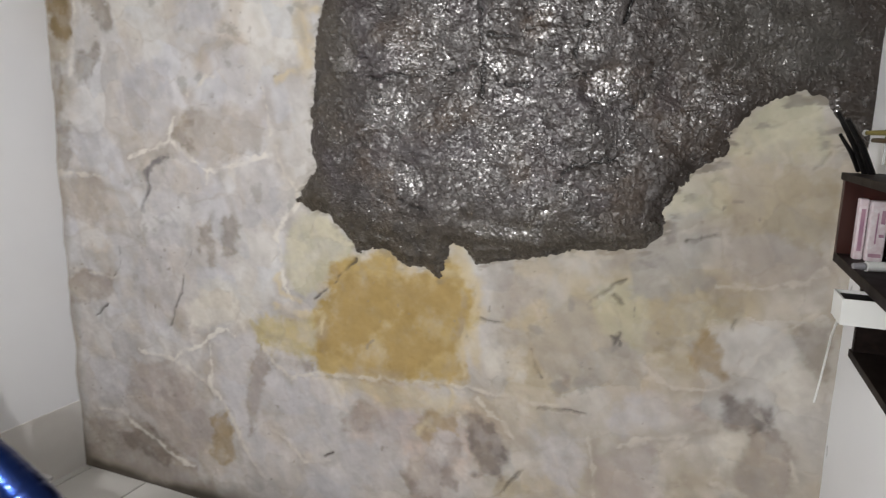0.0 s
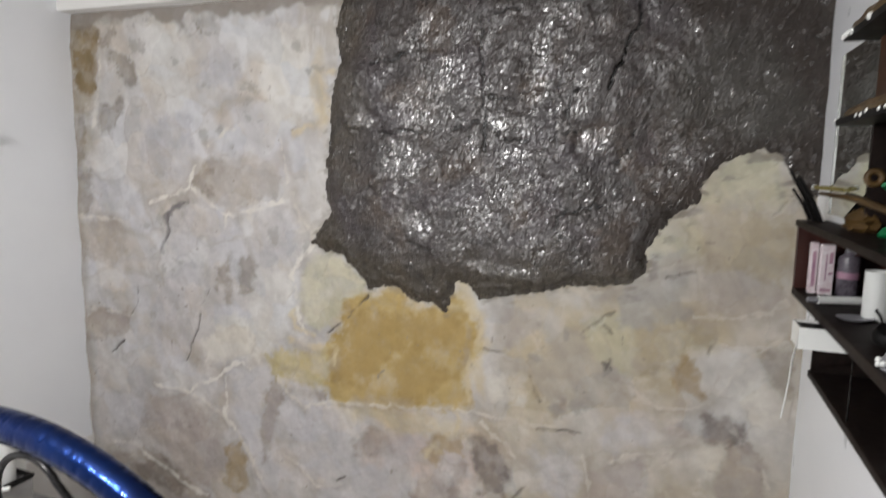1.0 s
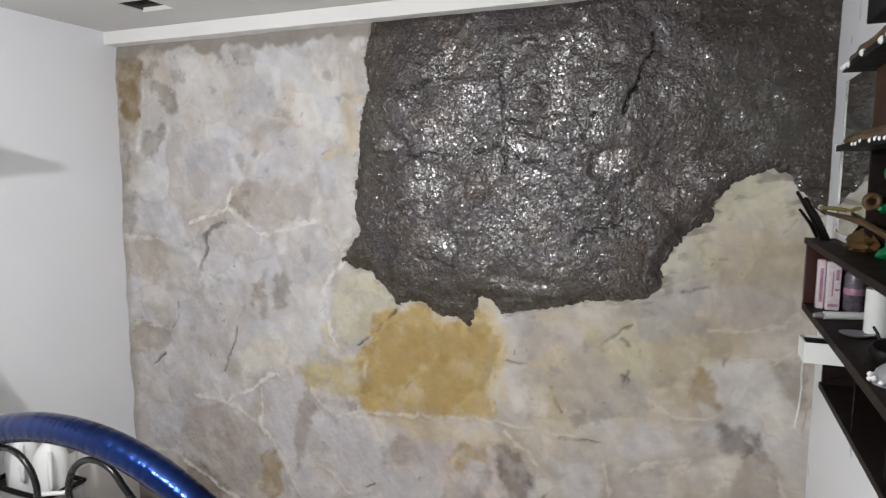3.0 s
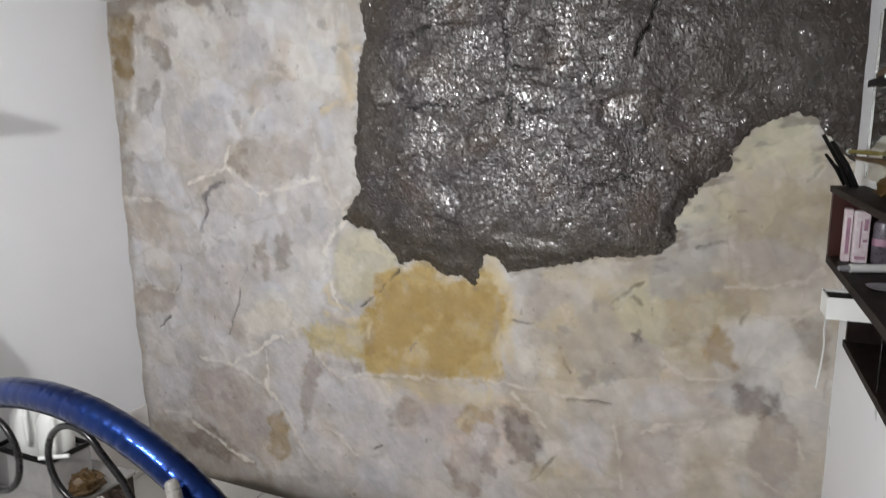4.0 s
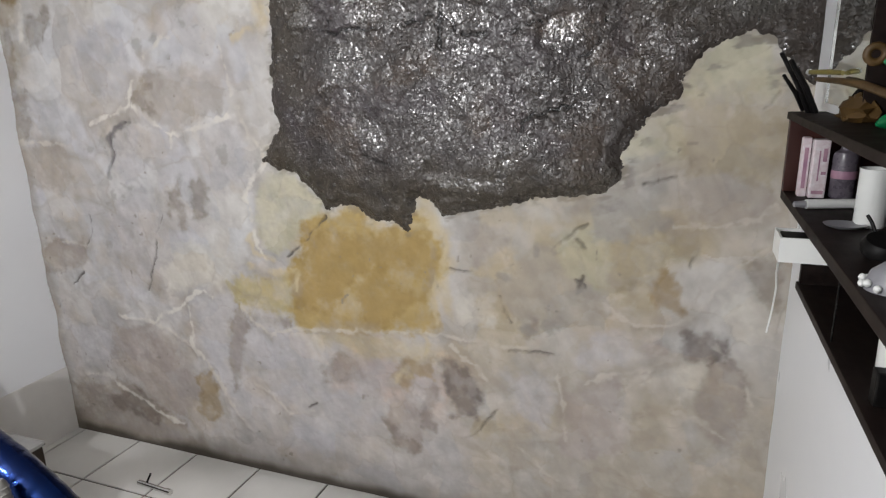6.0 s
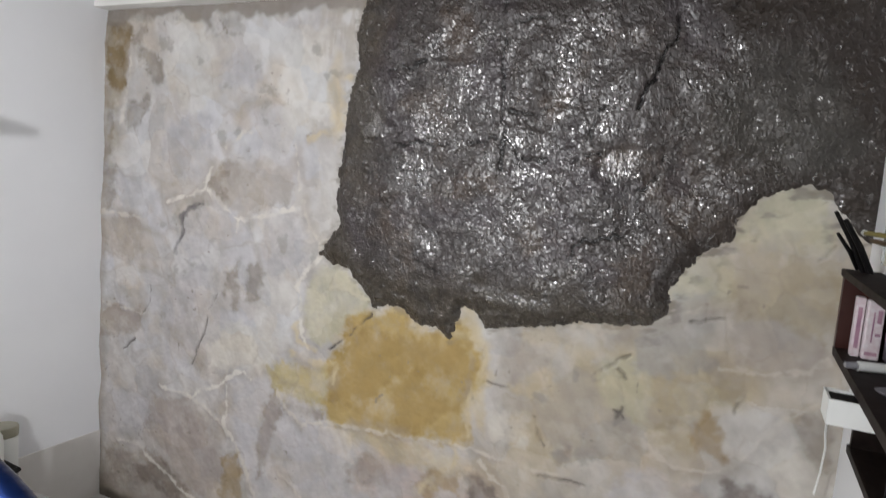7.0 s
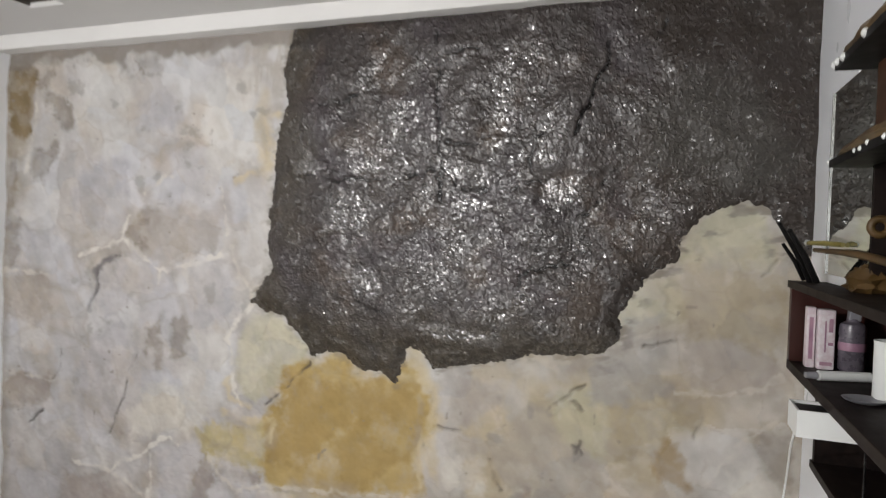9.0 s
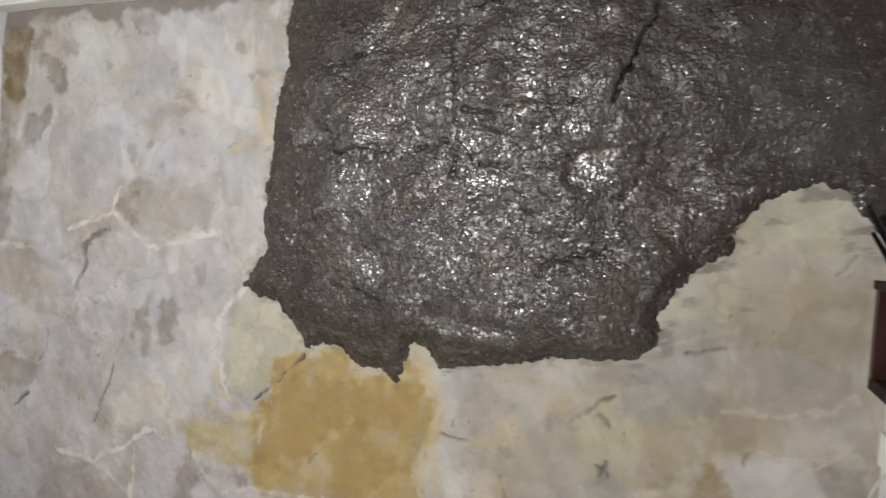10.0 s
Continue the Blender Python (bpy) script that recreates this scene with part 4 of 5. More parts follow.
add_box(bm, XR, XR + 0.30, YB, NY0, NZ0, NZ1)
add_box(bm, XR + 0.26, XR + 0.30, NY0, NY1, NZ0, NZ1)
tagged(part("wall_east", bm, GLOSS_WALL), "glossy white wall with a long shelf niche", "wall", kind="structure")

# ceiling slab round three square openings
HOLES = [(-1.12, -0.965, 1.755, 1.885), (-0.24, -0.07, 1.82, 1.945), (0.78, 1.075, 1.708, 1.972)]
bm = bmesh.new()
xs = sorted({XL - 0.12, XR + 0.30, *(h[0] for h in HOLES), *(h[1] for h in HOLES)})
ys = sorted({YB - 0.12, YW + 0.06, *(h[2] for h in HOLES), *(h[3] for h in HOLES)})
for ax, bx in zip(xs, xs[1:]):
    for ay, by in zip(ys, ys[1:]):
        if not any(h[0] <= ax and bx <= h[1] and h[2] <= ay and by <= h[3] for h in HOLES):
            add_box(bm, ax, bx, ay, by, ZC, ZC + 0.022)
bmesh.ops.remove_doubles(bm, verts=bm.verts, dist=1e-5)
tagged(part("ceiling", bm, CEILING), "grey white plasterboard ceiling with square cut openings", "ceiling", kind="structure")
tagged(part("ceiling_void", box(XL - 0.12, XR + 0.30, YB - 0.12, YW + 0.06, ZC + 0.14, ZC + 0.18), SHADED_VOID), "slab above the ceiling openings, coloured dark for shade", "ceiling", kind="structure")
tagged(part("trim", box(XL, XR, 2.095, 2.19, 2.28, ZC - 0.001, 0.003), GYPSUM), "white gypsum border along the top of the wall", "trim", kind="structure")
for h in HOLES:
    frame_ob = empty("recessed_light_housing", ((h[0] + h[1]) / 2, (h[2] + h[3]) / 2, ZC))
    cx, cy = frame_ob.location[:2]
    hx, hy = (h[1] - h[0]) / 2, (h[3] - h[2]) / 2
    tagged(frame_ob, "empty square recessed light opening in the ceiling", "light fitting", "recessed ceiling lights")
    bm = bmesh.new()
    for sx0, sx1, sy0, sy1 in ((-hx, -hx + 0.003, -hy, hy - 0.004), (hx - 0.003, hx, -hy, hy - 0.004), (-hx + 0.003, hx - 0.003, -hy, -hy + 0.003)):
        add_box(bm, sx0, sx1, sy0, sy1, 0.004, 0.06)
    # inner faces get the shade colour, paler in the largest opening
    inner = SHADED_HOLLOW if hx > 0.1 else SHADED_VOID
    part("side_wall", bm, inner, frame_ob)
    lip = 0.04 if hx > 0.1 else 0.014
    # white far side stands for the lit edge; taller flap in the largest opening
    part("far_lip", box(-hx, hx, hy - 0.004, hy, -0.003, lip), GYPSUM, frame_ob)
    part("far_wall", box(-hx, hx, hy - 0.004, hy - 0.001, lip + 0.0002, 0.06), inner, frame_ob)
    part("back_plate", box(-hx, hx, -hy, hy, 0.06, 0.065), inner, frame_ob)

# ceiling lamp behind the camera
lamp = tagged(empty("pendant_lamp", (LAMP[0], LAMP[1], ZC)), "small white pendant lamp holder under the ceiling", "lamp")
part("rose", lathe([(0.05, -0.02), (0.055, -0.005), (0.05, 0.0)]), WHITE_PLASTIC, lamp)
part("cord", tube([(0, 0, -0.02), (0, 0, -0.30)], 0.004), WHITE_PLASTIC, lamp)
part("socket", lathe([(0.02, -0.335), (0.024, -0.317), (0.018, -0.297)]), WHITE_PLASTIC, lamp)

# ---- right wall: niche boards, mirror and upper shelves ----
unit = tagged(empty("niche_shelf_unit", (XR, 1.0, NZ0)), "dark wood lining with shelves in the wall niche", "shelf")


def at_unit(name, bm, material, label=""):
    bmesh.ops.translate(bm, verts=bm.verts, vec=(-XR, -1.0, -NZ0))
    return part(name, bm, material, unit, label)


at_unit("side_panel", box(1.307, XR + 0.26, 1.965, 1.988, 1.318, 1.492, 0.001), RED_WOOD, "red brown end panel")
at_unit("lower_side_panel", box(1.372, XR + 0.26, 1.97, 1.989, NZ0 + 0.02, 1.296), DARK_WOOD)
at_unit("back_panel", box(XR + 0.235, XR + 0.258, NY0, 1.965, NZ0 + 0.02, 1.492), DARK_WOOD)
at_unit("ledge", box(1.366, XR + 0.258, NY0, 1.99, NZ0 + 0.001, NZ0 + 0.02, 0.002), DARK_WOOD)
at_unit("shelf", box(1.307, XR + 0.235, NY0, 1.99, 1.296, 1.318, 0.002), DARK_WOOD)
at_unit("top_board", box(1.302, XR + 0.235, NY0, 1.99, 1.492, 1.509, 0.002), DARK_WOOD)

mirror = tagged(empty("wall_mirror", (XR, 1.795, 1.53)), "narrow mirror strip reflecting the dark rock", "mirror")
part("glass", box(-0.004, -0.001, -0.165, 0.163, 0.0, 0.42), MIRROR, mirror)
part("edge_strip", box(-0.007, -0.001, 0.1635, 0.167, 0.0, 0.42), CHROME, mirror)
panel = tagged(empty("wood_panel", (XR, 1.0, 1.512)), "brown wooden back panel on the white wall", "panel")
part("lower_panel", box(0.115, 0.125, NY0 - 1.0, 0.620, 0.0, 0.253, 0.001), DARK_WOOD, panel, "dark lower panel")
part("recess_side", box(-0.004, 0.125, 0.621, 0.6275, 0.0, 0.253, 0.001), DARK_WOOD, panel, "dark board covering the side of the recess")
part("recess_top", box(0.0, 0.125, NY0 - 1.0, 0.620, 0.2535, 0.2548), DARK_WOOD, panel)
part("upper_panel", box(-0.005, -0.001, NY0 - 1.0, 0.628, 0.256, 0.473, 0.001), BROWN_WOOD, panel)


def rustic_board(z, tip, label, size):
    """A narrow rough-edged board that tapers to a point, with a string of pale beads along its lower edge."""
    ob = tagged(empty("rustic_shelf", (XR, tip, z)), label, "shelf", "rustic wall shelves")
    bm = bmesh.new()
    n = 40
    rng = random.Random(int(z * 1000))
    rows = []
    for i in range(n + 1):
        y = -i / n * (tip - NY0)
        depth = 0.068 * min(1.0, 0.75 + i / 12) + rng.uniform(-0.004, 0.004)
        rise = (0.010 + rng.uniform(-0.002, 0.002)) * min(1.0, 0.35 + i / 8)
        rows.append([bm.verts.new((0, y, -rise)), bm.verts.new((-depth + 0.006, y, -rise + rng.uniform(-0.003, 0.003))), bm.verts.new((-depth, y, rng.uniform(-0.003, 0.003))), bm.verts.new((-depth + 0.005, y, rise)), bm.verts.new((0, y, rise))])
    for a, b in zip(rows, rows[1:]):
        for k in range(5):
            bm.faces.new((a[k], a[(k + 1) % 5], b[(k + 1) % 5], b[k]))
    bm.faces.new(rows[0]), bm.faces.new(rows[-1][::-1])
    part("board", bm, BARK_WOOD, ob, smooth=True)
    part("underside", box(-0.066, -0.002, NY0 - tip + 0.01, -0.02, -0.024, -0.0095), BLACK, ob)
    y, k = -0.015, 0
    while y > NY0 - tip + 0.1:
        bead = part("bead", lathe([(0.2 * size, -1.5 * size), (0.8 * size, -0.8 * size), (size, 0.0), (0.8 * size, 0.7 * size), (0.2 * size, 1.3 * size)], 10, pose(0, 0, 0, 90 + rng.uniform(-20, 20), 0, rng.uniform(-25, 25))), WHITE_PLASTIC, ob, smooth=True)
        bead.location = (-0.064, y, -0.013 + rng.uniform(-0.003, 0.003))
        y -= rng.uniform(0.02, 0.09) if rng.random() < 0.75 else rng.uniform(0.12, 0.2)
    return ob


rustic_board(1.772, 1.70, "rough-edged brown board with pale beads along it", 0.0052)
rustic_board(1.958, 1.69, "rough-edged brown board below the black top shelf", 0.0085)
tagged(part("black_shelf", box(1.318, XR - 0.001, NY0, 1.48, 2.005, 2.055, 0.004), BLACK), "thick black shelf board high on the wall", "shelf")

# ---- shelf contents ----
tray = tagged(empty("white_tray", (1.33, 1.70, 1.240)), "white plastic tray holding dark odds below the shelf", "tray")
TX0, TX1, TY0, TY1 = -0.068, 0.16, -0.12, -0.03
bm = box(TX0, TX1, TY0, TY1, 0.0, 0.004)
for x0, x1, y0, y1 in ((TX0, TX0 + 0.004, TY0, TY1), (TX1 - 0.004, TX1, TY0, TY1), (TX0 + 0.004, TX1 - 0.004, TY0, TY0 + 0.004), (TX0 + 0.004, TX1 - 0.004, TY1 - 0.004, TY1)):
    add_box(bm, x0, x1, y0, y1, 0.004, 0.050)
part("body", bm, WHITE_PLASTIC, tray)
part("support_rod", tube([(0.045, -0.112, -0.159), (0.045, -0.112, 0.0)], 0.002, 8), IRON, tray, smooth=True)
part("cord", tube([(-0.055, -0.04, 0.0), (-0.03, 0.15, -0.10), (0.0, 0.34, -0.20), (0.006, 0.41, -0.29), (0.0, 0.42, -0.36)], 0.0025, 8), WHITE_PLASTIC, tray, "thin white cord hanging down", True)
part("contents", box(TX0 + 0.008, TX1 - 0.02, TY0 + 0.01, TY1 - 0.01, 0.004, 0.046, 0.003), BLACK, tray, "dark odds and ends")


def crumple(bm, amount, seed):
    """Push the points of a mesh about, for creased paper and cloth."""
    rng = random.Random(seed)
    bmesh.ops.subdivide_edges(bm, edges=bm.edges, cuts=1, use_grid_fill=True)
    for v in bm.verts:
        v.co += Vector((rng.uniform(-1, 1), rng.uniform(-1, 1), rng.uniform(-0.6, 0.6))) * amount * (1 if v.co.z > 0.004 else 0.3)
        v.co.z = max(v.co.z, 0.0)
    return bm


def put(name, bm, material, at, label, category, smooth=True):
    ob = part(name, bm, material, smooth=smooth)
    ob.location = at
    return tagged(ob, label, category)


SH, TB = 1.318, 1.509
carton = tagged(empty("pink_carton", (1.366, 1.89, SH)), "upright pink and white printed carton on the shelf", "box")
part("carton_body", box(-0.017, 0.017, -0.015, 0.015, 0, 0.135, 0.004), PINK_CARD, carton)
for z0, z1, x0, x1 in ((0.010, 0.018, -0.012, 0.012), (0.040, 0.110, -0.004, -0.001), (0.055, 0.062, 0.003, 0.013), (0.085, 0.115, 0.004, 0.012)):
    part("printed_band", box(x0, x1, -0.0158, -0.0150, z0, z1), RED_PRINT, carton)
slim = tagged(empty("slim_carton", (1.338, 1.905, SH)), "slim pale pink carton standing beside the larger one", "box")
part("carton_body", box(-0.009, 0.009, -0.014, 0.014, 0, 0.138, 0.003), PINK_CARD, slim)
part("printed_band", box(-0.004, 0.004, -0.0148, -0.0140, 0.02, 0.115), RED_PRINT, slim)
spray = tagged(empty("spray_bottle", (1.418, 1.885, SH)), "smoky grey spray bottle with a flat grey nozzle cap", "bottle")
part("body", lathe([(0.022, 0), (0.0265, 0.006), (0.0265, 0.096), (0.024, 0.106), (0.014, 0.112), (0.012, 0.118)], 28), SMOKY, spray, smooth=True)
part("band", lathe([(0.0268, 0.048), (0.0272, 0.050), (0.0272, 0.064), (0.0268, 0.066)], 28), RED_PRINT, spray, "faded printed band", True)
part("nozzle_cap", box(-0.013, 0.011, -0.011, 0.011, 0.114, 0.160, 0.003, pose(-0.004, 0, 0, 0, 3, 0)), GREY_PLASTIC, spray, "flat grey nozzle cap")
pen = tagged(empty("marker_tube", (1.325, 1.74, SH + 0.011)), "white tube lying on the shelf", "tube")
part("barrel", tube([(0.0, 0.0, 0), (0.10, 0.03, 0)], 0.0105), WHITE_PLASTIC, pen, smooth=True)
part("cap", tube([(-0.024, -0.007, 0), (-0.003, -0.001, 0)], [0.006, 0.008]), GREY_PLASTIC, pen, smooth=True)
put("white_cup", lathe([(0.026, 0), (0.028, 0.004), (0.028, 0.105), (0.029, 0.110), (0.025, 0.110), (0.024, 0.02)]), WHITE_PLASTIC, (1.412, 1.60, SH), "tall white cylindrical cup on the shelf", "cup")
dish = put("grey_dish", lathe([(0.018, 0), (0.028, 0.004), (0.032, 0.008), (0.030, 0.008), (0.018, 0.003)]), GREY_PLASTIC, (1.366, 1.572, SH), "shallow oval grey dish beside the cup", "dish")
dish.scale = (1.15, 1.0, 1.0)


def toy_dinosaur():
    """Standing toy seen from its side: pear-shaped body, thick neck, broad flat snout, tail, arms and two stout legs in one mesh."""
    bm = bmesh.new()
    tube([(0, 0.030, 0.050), (0, 0.026, 0.072), (0, 0.018, 0.100), (0, 0.006, 0.132), (0, -0.004, 0.160), (0, -0.006, 0.182), (0, -0.004, 0.198)], [0.030, 0.052, 0.056, 0.044, 0.033, 0.029, 0.024], 18, bm)
    tube([(0, 0.030, 0.204), (0, 0.018, 0.207), (0, -0.008, 0.207), (0, -0.030, 0.205), (0, -0.052, 0.202), (0, -0.066, 0.200), (0, -0.072, 0.199)], [0.010, 0.027, 0.034, 0.031, 0.025, 0.018, 0.004], 16, bm)
    tube([(0, -0.010, 0.184), (0, -0.036, 0.181), (0, -0.058, 0.180), (0, -0.064, 0.180)], [0.020, 0.017, 0.013, 0.003], 12, bm)
    tube([(0, 0.05, 0.075), (0, 0.095, 0.050), (0, 0.135, 0.026), (0, 0.175, 0.012)], [0.040, 0.028, 0.016, 0.005], 14, bm)
    for side in (-1, 1):
        tube([(side * 0.026, 0.010, 0.085), (side * 0.034, -0.012, 0.055), (side * 0.034, -0.020, 0.020), (side * 0.035, -0.044, 0.010), (side * 0.035, -0.058, 0.008)], [0.030, 0.023, 0.017, 0.013, 0.004], 12, bm)
        tube([(side * 0.030, 0.052, 0.080), (side * 0.034, 0.070, 0.050), (side * 0.034, 0.078, 0.018), (side * 0.034, 0.060, 0.009)], [0.028, 0.021, 0.015, 0.010], 12, bm)
        tube([(side * 0.036, -0.024, 0.130), (side * 0.040, -0.048, 0.116), (side * 0.034, -0.058, 0.120)], [0.012, 0.009, 0.005], 10, bm)
    return bm


dino = tagged(empty("toy_dinosaur", (1.432, 1.49, TB)), "green plastic toy dinosaur with white teeth standing on the board", "toy")
part("figure", toy_dinosaur(), GREEN, dino, smooth=True)
for k in range(7):
    for side in (-1, 1):
        y = -0.016 - 0.007 * k
        part("tooth", tube([(side * (0.027 - 0.0016 * k), y, 0.196), (side * (0.026 - 0.0016 * k), y, 0.188)], [0.0038, 0.0012], 6), WHITE_PLASTIC, dino)
dino.rotation_euler = (0, 0, radians(-68))
dino.scale = (0.86, 0.86, 0.92)
put("amber_stick", tube([(1.345, 1.93, 1.585), (1.365, 1.75, 1.583), (1.375, 1.62, 1.578), (1.378, 1.45, 1.566), (1.376, 1.22, 1.548), (1.370, 1.05, 1.532)], [0.005, 0.007, 0.008, 0.008, 0.008, 0.008]), AMBER, (0, 0, 0), "long amber brown stick lying over the board", "stick")
put("olive_twig", tube([(1.328, 1.925, 1.601), (1.352, 1.86, 1.601), (1.372, 1.80, 1.599)], [0.005, 0.006, 0.005]), OLIVE, (0, 0, 0), "short olive yellow stick with a pale tip", "stick")
ring = bmesh.new()
ring_path = [(0.014 * math.cos(radians(15 * k)), 0, 0.014 * math.sin(radians(15 * k))) for k in range(25)]
tube(ring_path, 0.007, 10, ring)
put("amber_ring", ring, AMBER, (1.374, 1.565, 1.632), "amber ring hanging before the brown panel", "ring")
put("pale_knob", lathe([(0.002, -0.007), (0.007, -0.003), (0.0075, 0.001), (0.004, 0.007)], 12), WHITE_PLASTIC, (1.328, 1.925, 1.601), "small pale knob on a stick end", "knob")
for a, b, r in (((1.338, 1.93, TB), (1.262, 1.885, 1.645), 0.006), ((1.350, 1.92, TB), (1.280, 1.865, 1.628), 0.0075), ((1.328, 1.95, TB + 0.006), (1.270, 1.87, 1.596), 0.005)):
    put("black_rod", tube([a, ((a[0] + b[0]) / 2 + 0.004, (a[1] + b[1]) / 2, (a[2] + b[2]) / 2), b], [r, r, r * 0.75], 8), BLACK, (0, 0, 0), "thin black rod leaning over the shelf end", "rod")
put("amber_bag", crumple(lathe([(0.03, 0), (0.042, 0.010), (0.040, 0.028), (0.024, 0.046), (0.006, 0.054)], 11), 0.006, 8), AMBER, (1.385, 1.65, TB), "crumpled amber paper bag on the board", "bag")

cup = tagged(empty("black_headset", (1.382, 1.375, SH)), "black headset with a pale inner edge lying on the shelf", "headset")
part("ear_cup", lathe([(0.004, 0.0), (0.026, 0.0), (0.034, 0.006), (0.035, 0.018), (0.028, 0.028), (0.006, 0.030)], 24, pose(0, 0, 0.002, 18, 0, 0)), BLACK, cup, smooth=True)
part("inner_edge", tube([(0.037 * math.cos(radians(a)), -0.012 + 0.030 * math.sin(radians(a)), 0.016) for a in range(-100, 40, 14)], 0.0028, 8), WHITE_PLASTIC, cup, "pale curved edge", True)
part("headband", tube([(0.02, 0.005, 0.028), (0.040, 0.0, 0.062), (0.062, -0.03, 0.070), (0.075, -0.08, 0.055), (0.070, -0.12, 0.020)], [0.008, 0.010, 0.011, 0.010, 0.012], 10), BLACK, cup, smooth=True)
part("cable_plug", tube([(-0.004, 0.030, 0.024), (-0.012, 0.042, 0.046), (-0.018, 0.048, 0.056)], 0.003, 8), BLACK, cup, smooth=True)
purse = tagged(empty("beaded_purse", (1.366, 1.19, SH)), "small grey purse edged with pearl beads on the shelf", "purse")
part("shell", lathe([(0.050, 0.0), (0.050, 0.010), (0.044, 0.026), (0.030, 0.038), (0.012, 0.044), (0.001, 0.045)], 26, pose(0, 0, 0, 0, 0, 0) @ Matrix.Diagonal((1.0, 0.75, 1.0, 1.0))), GREY_PLASTIC, purse, "grey ribbed shell", True)
for k in range(14):
    a = radians(100 + 20 * k)
    pearl = part("pearl", lathe([(0.001, -0.0055), (0.004, -0.0038), (0.0055, 0.0), (0.004, 0.0038), (0.001, 0.0055)], 10), WHITE_PLASTIC, purse, smooth=True)
    pearl.location = (0.053 * math.cos(a), 0.041 * math.sin(a), 0.008 + 0.004 * (k % 2))
put("white_ball", lathe([(0.001, 0.0), (0.014, 0.002), (0.024, 0.012), (0.028, 0.026), (0.024, 0.040), (0.014, 0.050), (0.001, 0.053)], 20), WHITE_PLASTIC, (1.346, 1.075, SH), "smooth white ball ornament lying beside the purse", "ornament")
put("ledge_cup", lathe([(0.028, 0), (0.030, 0.004), (0.032, 0.125), (0.029, 0.125), (0.027, 0.01)]), WHITE_PLASTIC, (1.435, 1.40, NZ0 + 0.021), "white cup standing on the dark ledge", "cup")
put("black_adapter", box(-0.02, 0.02, -0.015, 0.015, 0, 0.06, 0.004), BLACK, (1.405, 1.33, NZ0 + 0.021), "black plug adapter on the ledge", "adapter", False)

# ---- floor ----
tagged(part("floor", box(XL - 0.12, XR + 0.30, YB - 0.12, YW + 0.2, -0.12, -0.006), GROUT), "white tiled floor with dark grout", "floor", kind="structure")
floor_ob = bpy.data.objects["floor"]
PITCH, GAP = 0.337, 0.009
tile_me = part("tile", box(-PITCH / 2 + GAP / 2, PITCH / 2 - GAP / 2, -PITCH / 2 + GAP / 2, PITCH / 2 - GAP / 2, -0.006, 0.0, 0.0015), TILE, floor_ob)
first = True
for i in range(-2, 9):
    for j in range(0, 16):
        x, y = -1.216 - PITCH / 2 + PITCH * i, 2.189 - PITCH / 2 - PITCH * j
        if x - PITCH / 2 > XR or x + PITCH / 2 < XL - 0.1 or y + PITCH / 2 < YB:
            continue
        ob = tile_me if first else new("tile", tile_me.data)
        ob.parent, ob.location = floor_ob, (x, y, 0)
        first = False

# ---- the bench with a padded blue rail ----
bench = tagged(empty("wrought_iron_bench", (-0.23, 0.78, 0)), "black scrolled iron bench with padded shiny blue vinyl rail", "bench")
CZ, RAD = 0.41, 0.7255
rng = random.Random(11)
arc = [(RAD * math.sin(a), 0, CZ + RAD * math.cos(a)) for a in (radians(-62 + 124 * k / 400) for k in range(401))]
depths = [rng.uniform(0.4, 1.2) for _ in range(60)]
swell = [0.0323 + 0.0008 * depths[k // 8] * math.sqrt(abs(math.sin(math.pi * k / 8))) + rng.uniform(-0.00012, 0.00012) for k in range(401)]
part("padded_rail", tube(arc, swell, 28), BLUE_VINYL, bench, "shiny blue metallic vinyl rail", smooth=True)
for s in (-1, 1):
    ex, ez = s * RAD * math.sin(radians(62)), CZ + RAD * math.cos(radians(62))
    part("back_post", tube([(ex, 0, ez), (ex, 0, 0.4), (ex, 0, 0.0)], 0.012), IRON, bench, smooth=True)
    part("front_leg", tube([(ex, 0.42, 0.43), (ex, 0.44, 0.2), (ex, 0.45, 0.0)], 0.012), IRON, bench, smooth=True)
for k in range(5):
    part("seat_slat", box(-0.64, 0.64, 0.005 + 0.09 * k, 0.045 + 0.09 * k, 0.43, 0.445, 0.004), IRON, bench)
for s in (-1, 1):
    part("seat_bearer", box(s * 0.60 - 0.012, s * 0.60 + 0.012, 0.0, 0.44, 0.412, 0.4295), IRON, bench)
part("lower_rail", tube([(-0.63, 0, 0.6), (0.63, 0, 0.6)], 0.008), IRON, bench, smooth=True)


def scroll(cx, cz, r, start, sweep, tail):
    """A loop of round iron bar in the plane of the back, running out into a tail."""
    pts = [(cx + r * math.cos(radians(start + sweep * k / 30)), 0, cz + r * math.sin(radians(start + sweep * k / 30))) for k in range(31)]
    return tube(pts + [(p, 0, q) for p, q in tail], 0.0072, 10)


LOOPS = [(0.082, 0.996, 0.088, -50, -268, [(0.155, 1.045), (0.215, 0.99), (0.262, 0.91), (0.29, 0.80)], -50),
         (-0.20, 0.97, 0.092, -150, 275, [(-0.28, 1.07), (-0.34, 1.06)], -150),
         (0.38, 0.80, 0.075, -55, -250, [(0.44, 0.83), (0.49, 0.74)], -55),
         (-0.44, 0.88, 0.085, -130, 260, [(-0.52, 0.95), (-0.55, 0.92)], -130)]
